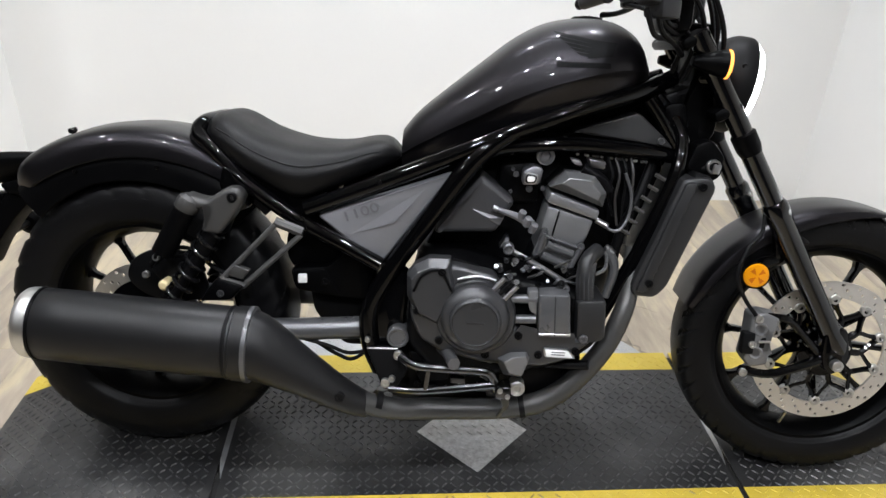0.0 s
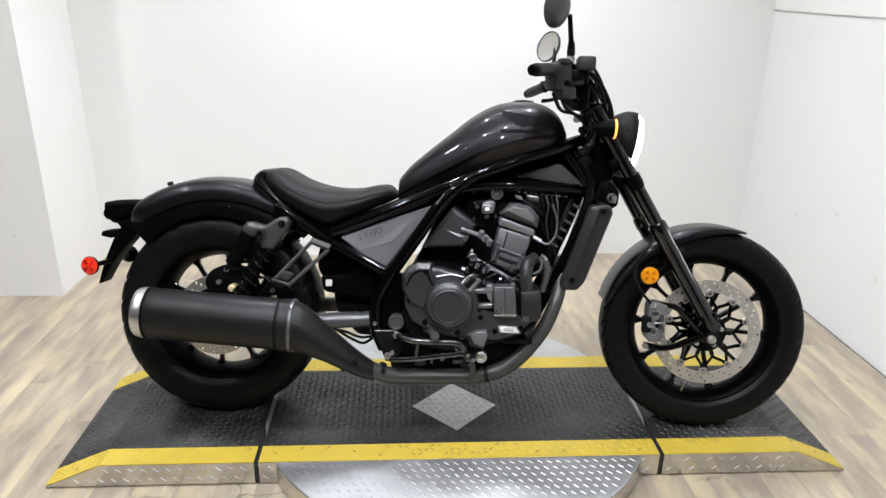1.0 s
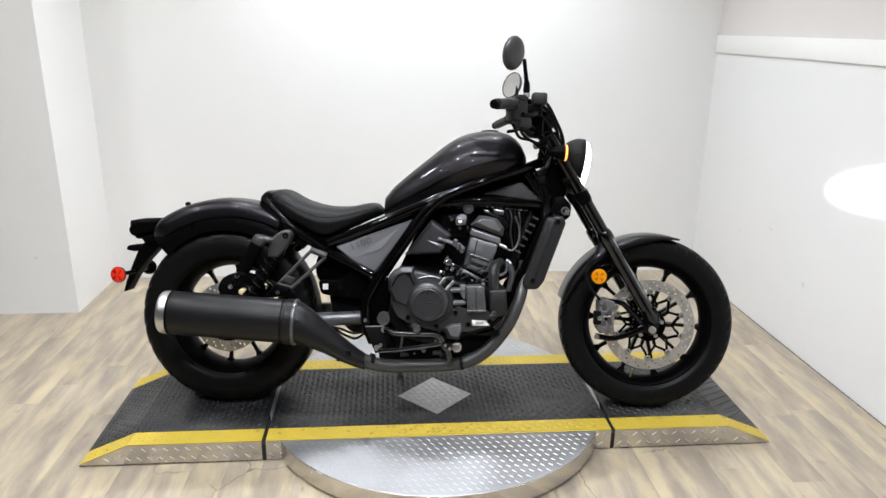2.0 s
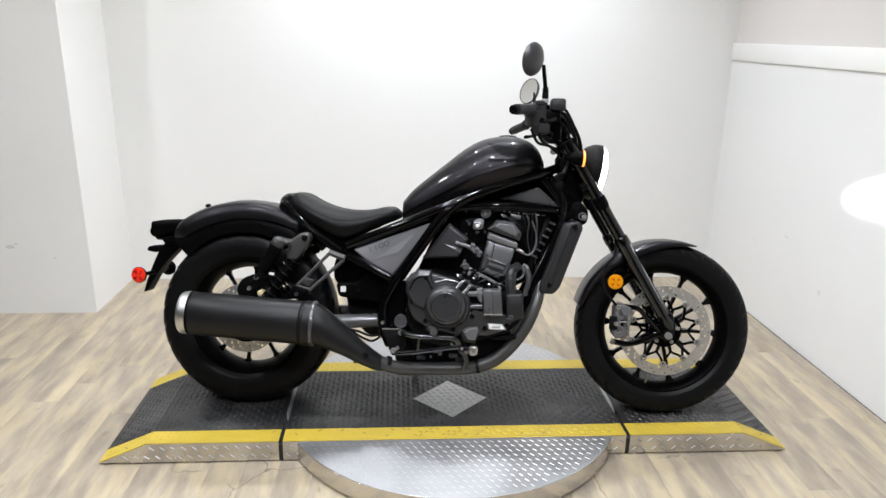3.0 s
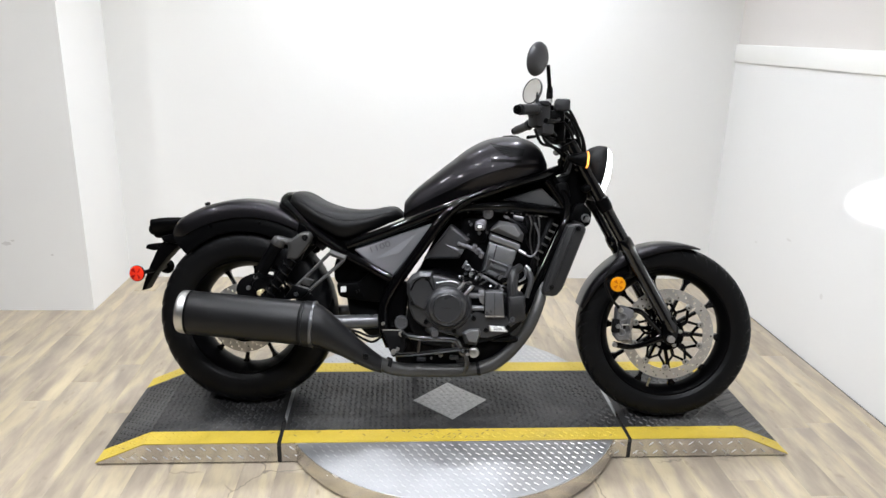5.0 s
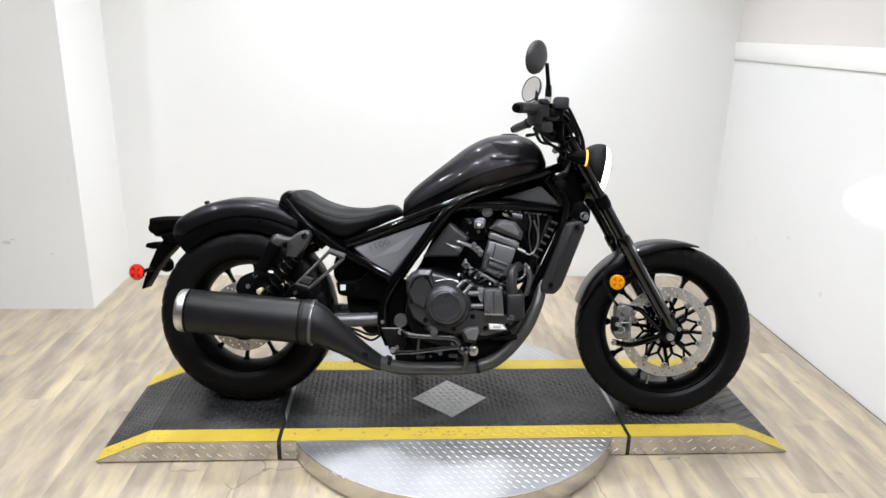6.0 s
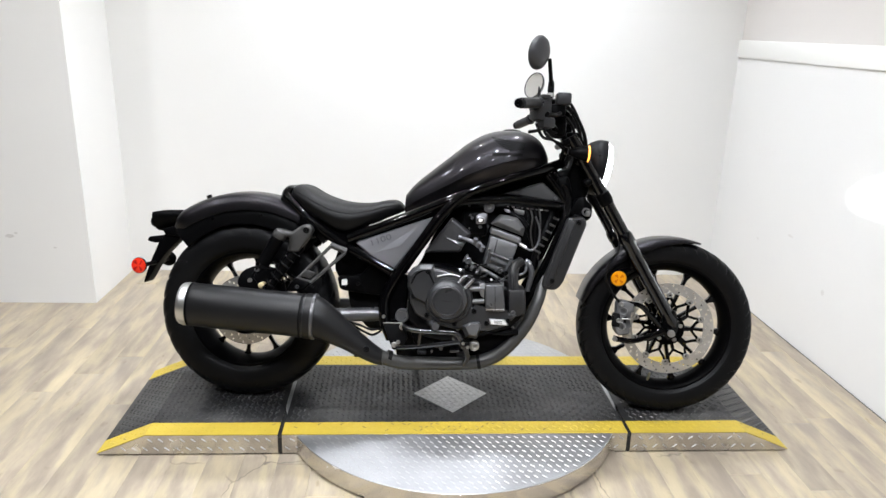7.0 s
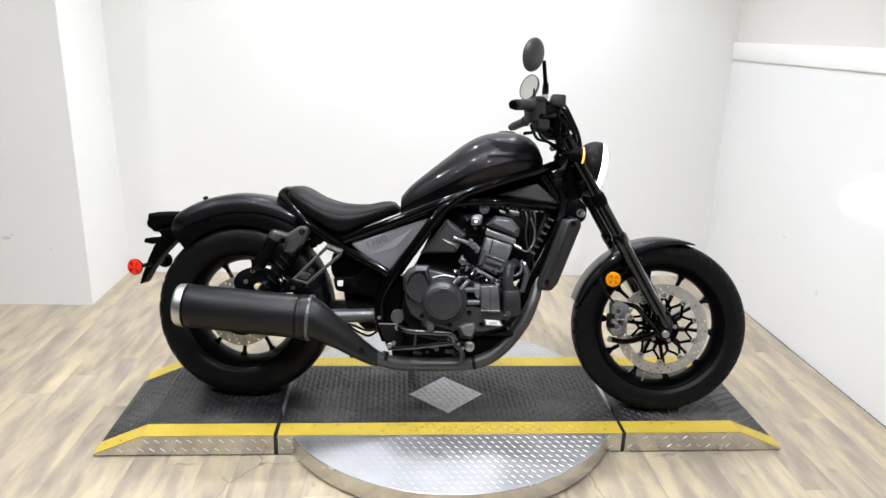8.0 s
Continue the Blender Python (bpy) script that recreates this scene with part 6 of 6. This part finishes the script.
# rear suspension and swingarm
for side in (1, -1):
    t0, t1 = Vector((0.230, 0.155 * side, 0.624)), Vector((0.060, 0.150 * side, 0.345))
    d = (t1 - t0).normalized()
    L = (t1 - t0).length
    body = add_lathe(blank(), [(-0.012, 0.0), (-0.012, 0.014), (0.010, 0.018), (0.060, 0.026), (0.075, 0.028), (0.085, 0.020), (L * 0.62, 0.018), (L * 0.62, 0.012), (L, 0.012), (L, 0.0)], tuple(t0), (d.x, -d.y, d.z), 24)
    shock = part("shock_absorber", body, ENGINE_DARK, bike, "black twin rear shock absorber")
    coil = []
    u = Vector((d.z, 0, -d.x)).normalized()
    for k in range(81):
        a = 2 * math.pi * 7.0 * k / 80
        p = t0 + d * (0.080 + (L - 0.125) * k / 80)
        q = p + u * (0.0235 * math.cos(a))
        coil.append((q.x, q.y + 0.0235 * math.sin(a), q.z))
    part("spring", add_tube(blank(), coil, 0.0048, 8, 2), SPRING, shock, "black coil spring")
    mount = add_prism(blank(), rounded([(0.222, 0.646), (0.246, 0.646), (0.256, 0.630), (0.250, 0.610), (0.226, 0.575), (0.204, 0.546), (0.166, 0.550), (0.172, 0.578), (0.182, 0.600), (0.155, 0.597), (0.130, 0.592), (0.117, 0.607), (0.135, 0.629), (0.157, 0.622), (0.180, 0.618), (0.200, 0.632)], 0.008), 0.142 * side, 0.186 * side, 0.011, 4)
    part("shock_mount", mount, CAST, shock, "cast grey shock top mount")
    bolt((0.234, 0.184 * side, 0.627), 0.011, shock, ENGINE_DARK, 0.004, (0, -side, 0))
    r0, r1 = (0.142, 0.172 * side, 0.614), (0.080, 0.176 * side, 0.500)
    part("reservoir", add_tube(blank(), [r0, r1], 0.0235, 20), PLASTIC, shock, "black remote reservoir")
    rd = (Vector(r1) - Vector(r0)).normalized()
    part("reservoir_cap", add_lathe(blank(), [(-0.012, 0.0), (-0.011, 0.014), (-0.004, 0.0225), (0.006, 0.0250), (0.020, 0.0250), (0.022, 0.0236)], (r0[0], r0[1], r0[2]), (rd.x, -rd.y, rd.z), 24), CAST, shock, "cast grey reservoir cap")
    arm = add_tube(blank(), [(-0.035, 0.115 * side, 0.308), (0.10, 0.122 * side, 0.312), (0.30, 0.120 * side, 0.318), (0.52, 0.105 * side, 0.330)], [0.022, 0.024, 0.025, 0.025], 18, flat=1.0)
    swing = part("swingarm", arm, ENGINE, bike, "grey tubular swingarm")
    part("axle_block", add_prism(blank(), rounded([(-0.06, 0.285), (-0.06, 0.335), (0.05, 0.345), (0.05, 0.278)], 0.012), 0.10 * side, 0.135 * side, 0.006), ENGINE_DARK, swing)
    part("lower_mount", add_prism(blank(), rounded([(0.055, 0.32), (0.065, 0.355), (0.10, 0.355), (0.12, 0.32)], 0.010), 0.12 * side, 0.165 * side, 0.005), ENGINE_DARK, swing)
rc = add_prism(blank(), rounded([(0.025, 0.432), (0.060, 0.460), (0.115, 0.462), (0.135, 0.435), (0.120, 0.408), (0.05, 0.400)], 0.014), 0.075, 0.128, 0.008)
rcal = part("rear_caliper", rc, ENGINE_DARK, bike, "black rear brake caliper")
rcal.location = (0, 0, 0.016)
part("caliper_bracket", add_prism(blank(), rounded([(-0.040, 0.400), (-0.022, 0.446), (0.030, 0.470), (0.088, 0.468), (0.130, 0.435), (0.150, 0.36), (0.06, 0.345), (0.0, 0.36)], 0.03), 0.088, 0.104, 0.004), ENGINE_DARK, rcal, "black caliper bracket")
part("caliper_hose", add_tube(blank(), [(0.03, 0.125, 0.440), (0.06, 0.135, 0.475), (0.12, 0.130, 0.482), (0.17, 0.125, 0.44), (0.25, 0.12, 0.40)], 0.005, 8), MATTE, rcal)
for X, Z in ((0.02, 0.418), (0.10, 0.418), (0.045, 0.458)):
    bolt((X, 0.130, Z), 0.008, rcal, STEEL, 0.004)
part("lower_bush", add_lathe(blank(), [(-0.02, 0.0115), (0.010, 0.0115), (0.014, 0.008), (0.015, 0)], (0.070, 0.150, 0.405), (0, -1, 0), 14), BRASS, rcal, "pale brass bush")

# muffler hanger and passenger peg bracket
hang = blank()
add_tube(hang, [(0.322, 0.175, 0.558), (0.205, 0.205, 0.432)], 0.0062, 8)
add_tube(hang, [(0.372, 0.175, 0.535), (0.255, 0.205, 0.425)], 0.0062, 8)
add_tube(hang, [(0.318, 0.172, 0.560), (0.375, 0.172, 0.540)], 0.011, 8)
add_tube(hang, [(0.212, 0.205, 0.440), (0.262, 0.205, 0.428)], 0.007, 8)
hanger = part("exhaust_hanger", hang, CAST, bike, "grey forged exhaust hanger")
hanger.location = (0, 0, 0.018)
part("hanger_plate", add_prism(blank(), rounded([(0.205, 0.445), (0.262, 0.430), (0.235, 0.398), (0.168, 0.392), (0.185, 0.42)], 0.008), 0.185, 0.218, 0.007), PLASTIC, hanger, "black hanger plate")
bolt((0.214, 0.218, 0.413), 0.0075, hanger, ENGINE_CASE, 0.003)
part("hanger_web", add_prism(blank(), rounded([(0.222, 0.450), (0.255, 0.440), (0.272, 0.462), (0.240, 0.472)], 0.004), 0.192, 0.205, 0.003), CAST, hanger)

# footpeg, brake pedal, heel guard, side stand
pedal = part("brake_pedal", add_tube(blank(), [(0.590, 0.205, 0.306), (0.625, 0.232, 0.300), (0.70, 0.237, 0.299), (0.765, 0.238, 0.298), (0.785, 0.234, 0.280), (0.795, 0.230, 0.252)], [0.011, 0.0098, 0.0095, 0.0095, 0.010, 0.010], 12), DARK_STEEL, bike, "dark polished rear brake pedal assembly")
part("pedal_link", add_tube(blank(), [(0.566, 0.205, 0.230), (0.629, 0.228, 0.241), (0.71, 0.235, 0.255), (0.790, 0.235, 0.268)], [0.0075, 0.008, 0.0085, 0.0085], 10), DARK_STEEL, pedal, "dark polished lower link")
part("pedal_brace", add_tube(blank(), [(0.650, 0.236, 0.297), (0.645, 0.232, 0.244)], 0.006, 8), DARK_STEEL, pedal)
part("pedal_pad", add_box(blank(), (0.790, -0.262, 0.248), (0.822, -0.215, 0.274), 0.005), DARK_STEEL, pedal, "dark metal pedal pad")
for X, Z in ((0.799, 0.268), (0.815, 0.256)):
    bolt((X, 0.260, Z), 0.0055, pedal, STEEL, 0.006)
part("heel_guard", add_prism(blank(), rounded([(0.510, 0.312), (0.585, 0.314), (0.602, 0.258), (0.578, 0.220), (0.550, 0.214)], 0.008), 0.166, 0.180, 0.004), MATTE, pedal, "black heel guard")
part("guard_edge", add_tube(blank(), [(0.514, 0.180, 0.311), (0.580, 0.180, 0.313)], 0.0022, 6), ALU, pedal, "bright guard edge")
for X, Z, r in ((0.582, 0.302, 0.010), (0.556, 0.236, 0.010), (0.570, 0.246, 0.007), (0.516, 0.335, 0.006), (0.778, 0.305, 0.008), (0.700, 0.300, 0.005), (0.765, 0.268, 0.006)):
    bolt((X, 0.188, Z), r, pedal, STEEL, 0.006)
part("exhaust_strap", add_tube(blank(), [(0.765, 0.222, 0.288), (0.796, 0.226, 0.262), (0.816, 0.218, 0.215), (0.806, 0.190, 0.176)], 0.010, 10, flat=0.5), BRONZE, pedal, "dark bronze bracket strap")
part("pedal_pivot", add_lathe(blank(), [(-0.02, 0.017), (0.010, 0.017), (0.012, 0.014), (0.012, 0.008), (0.010, 0.006), (0.010, 0)], (0.838, 0.200, 0.249), (0, -1, 0), 20), STEEL, pedal, "silver pivot bolt")
under_rng = random.Random(4)
for k in range(16):
    X, Z = 0.60 + 0.22 * under_rng.random(), 0.195 + 0.085 * under_rng.random()
    if k % 3:
        bolt((X, 0.140, Z), 0.004 + 0.004 * under_rng.random(), pedal, (ENGINE, ALU, ENGINE_DARK)[k % 3], 0.006, name="fastener")
    else:
        part("small_bracket", add_box(blank(), (X - 0.016, -0.150, Z - 0.007), (X + 0.016, -0.128, Z + 0.007), 0.003), (ENGINE_CASE, ENGINE)[k % 2], pedal)
part("peg_bracket", add_prism(blank(), rounded([(0.600, 0.305), (0.70, 0.300), (0.690, 0.240), (0.63, 0.232)], 0.010), 0.13, 0.17, 0.005), PLASTIC, pedal, "black footpeg bracket")
part("footpeg", add_tube(blank(), [(0.655, 0.150, 0.322), (0.685, 0.200, 0.322), (0.702, 0.262, 0.322)], 0.013, 12), ENGINE, pedal, "grey rubber footpeg")
part("rear_hose", add_tube(blank(), [(0.54, 0.12, 0.29), (0.47, 0.13, 0.275), (0.42, 0.13, 0.290), (0.36, 0.12, 0.300)], 0.0045, 8), MATTE, pedal, "black hose")
part("rear_hose", add_tube(blank(), [(0.54, 0.10, 0.31), (0.48, 0.11, 0.255), (0.44, 0.11, 0.26), (0.38, 0.10, 0.29)], 0.0045, 8), MATTE, pedal, "black hose")
part("side_stand", add_tube(blank(), [(0.66, -0.13, 0.22), (0.62, -0.20, 0.12), (0.60, -0.262, 0.052)], [0.012, 0.011, 0.013], 12), FRAME_BLACK, bike, "black side stand leg")

# ---- floor of planks ----
floor = part("floor", add_box(blank(), (FAR_LEFT, BEHIND, -0.05), (RIGHT, BACK, -0.0035)), SHADOW_GAP)
tagged(floor, "pale oak-look vinyl plank floor", "floor", kind="structure")
PLANK_W, PLANK_L = 0.118, 1.22
EDGE = RIGHT - 0.007


def plank_mesh(length, width):
    bm = add_box(blank(), (0.0002, 0.0002, -0.004), (width - 0.0002, length - 0.0002, 0.0), 0.0003)
    me = mesh_from(bm, "plank", 30)
    me.materials.append(OAK)
    return me


shared = {}
rng = random.Random(5)
rest = blank()
x = FAR_LEFT
while x < EDGE - 0.001:
    y = BEHIND - rng.random() * PLANK_L
    width = min(PLANK_W, EDGE - x)
    while y < BACK:
        y0, y1 = max(y, BEHIND), min(y + PLANK_L, BACK)
        near = x > -1.75 and y1 > -0.55
        if y1 - y0 > 0.03 and near:
            key = round(y1 - y0, 3), round(width, 3)
            if key not in shared:
                shared[key] = plank_mesh(*key)
            ob = new("plank", shared[key])
            ob.parent = floor
            ob.location = (x, y0, 0)
        elif y1 - y0 > 0.03:
            add_box(rest, (x + 0.0004, y0 + 0.0004, -0.004), (x + width - 0.0004, y1 - 0.0004, 0.0))
        y += PLANK_L
    x += PLANK_W
tagged(part("far_planks", rest, OAK, floor), kind="stuff")
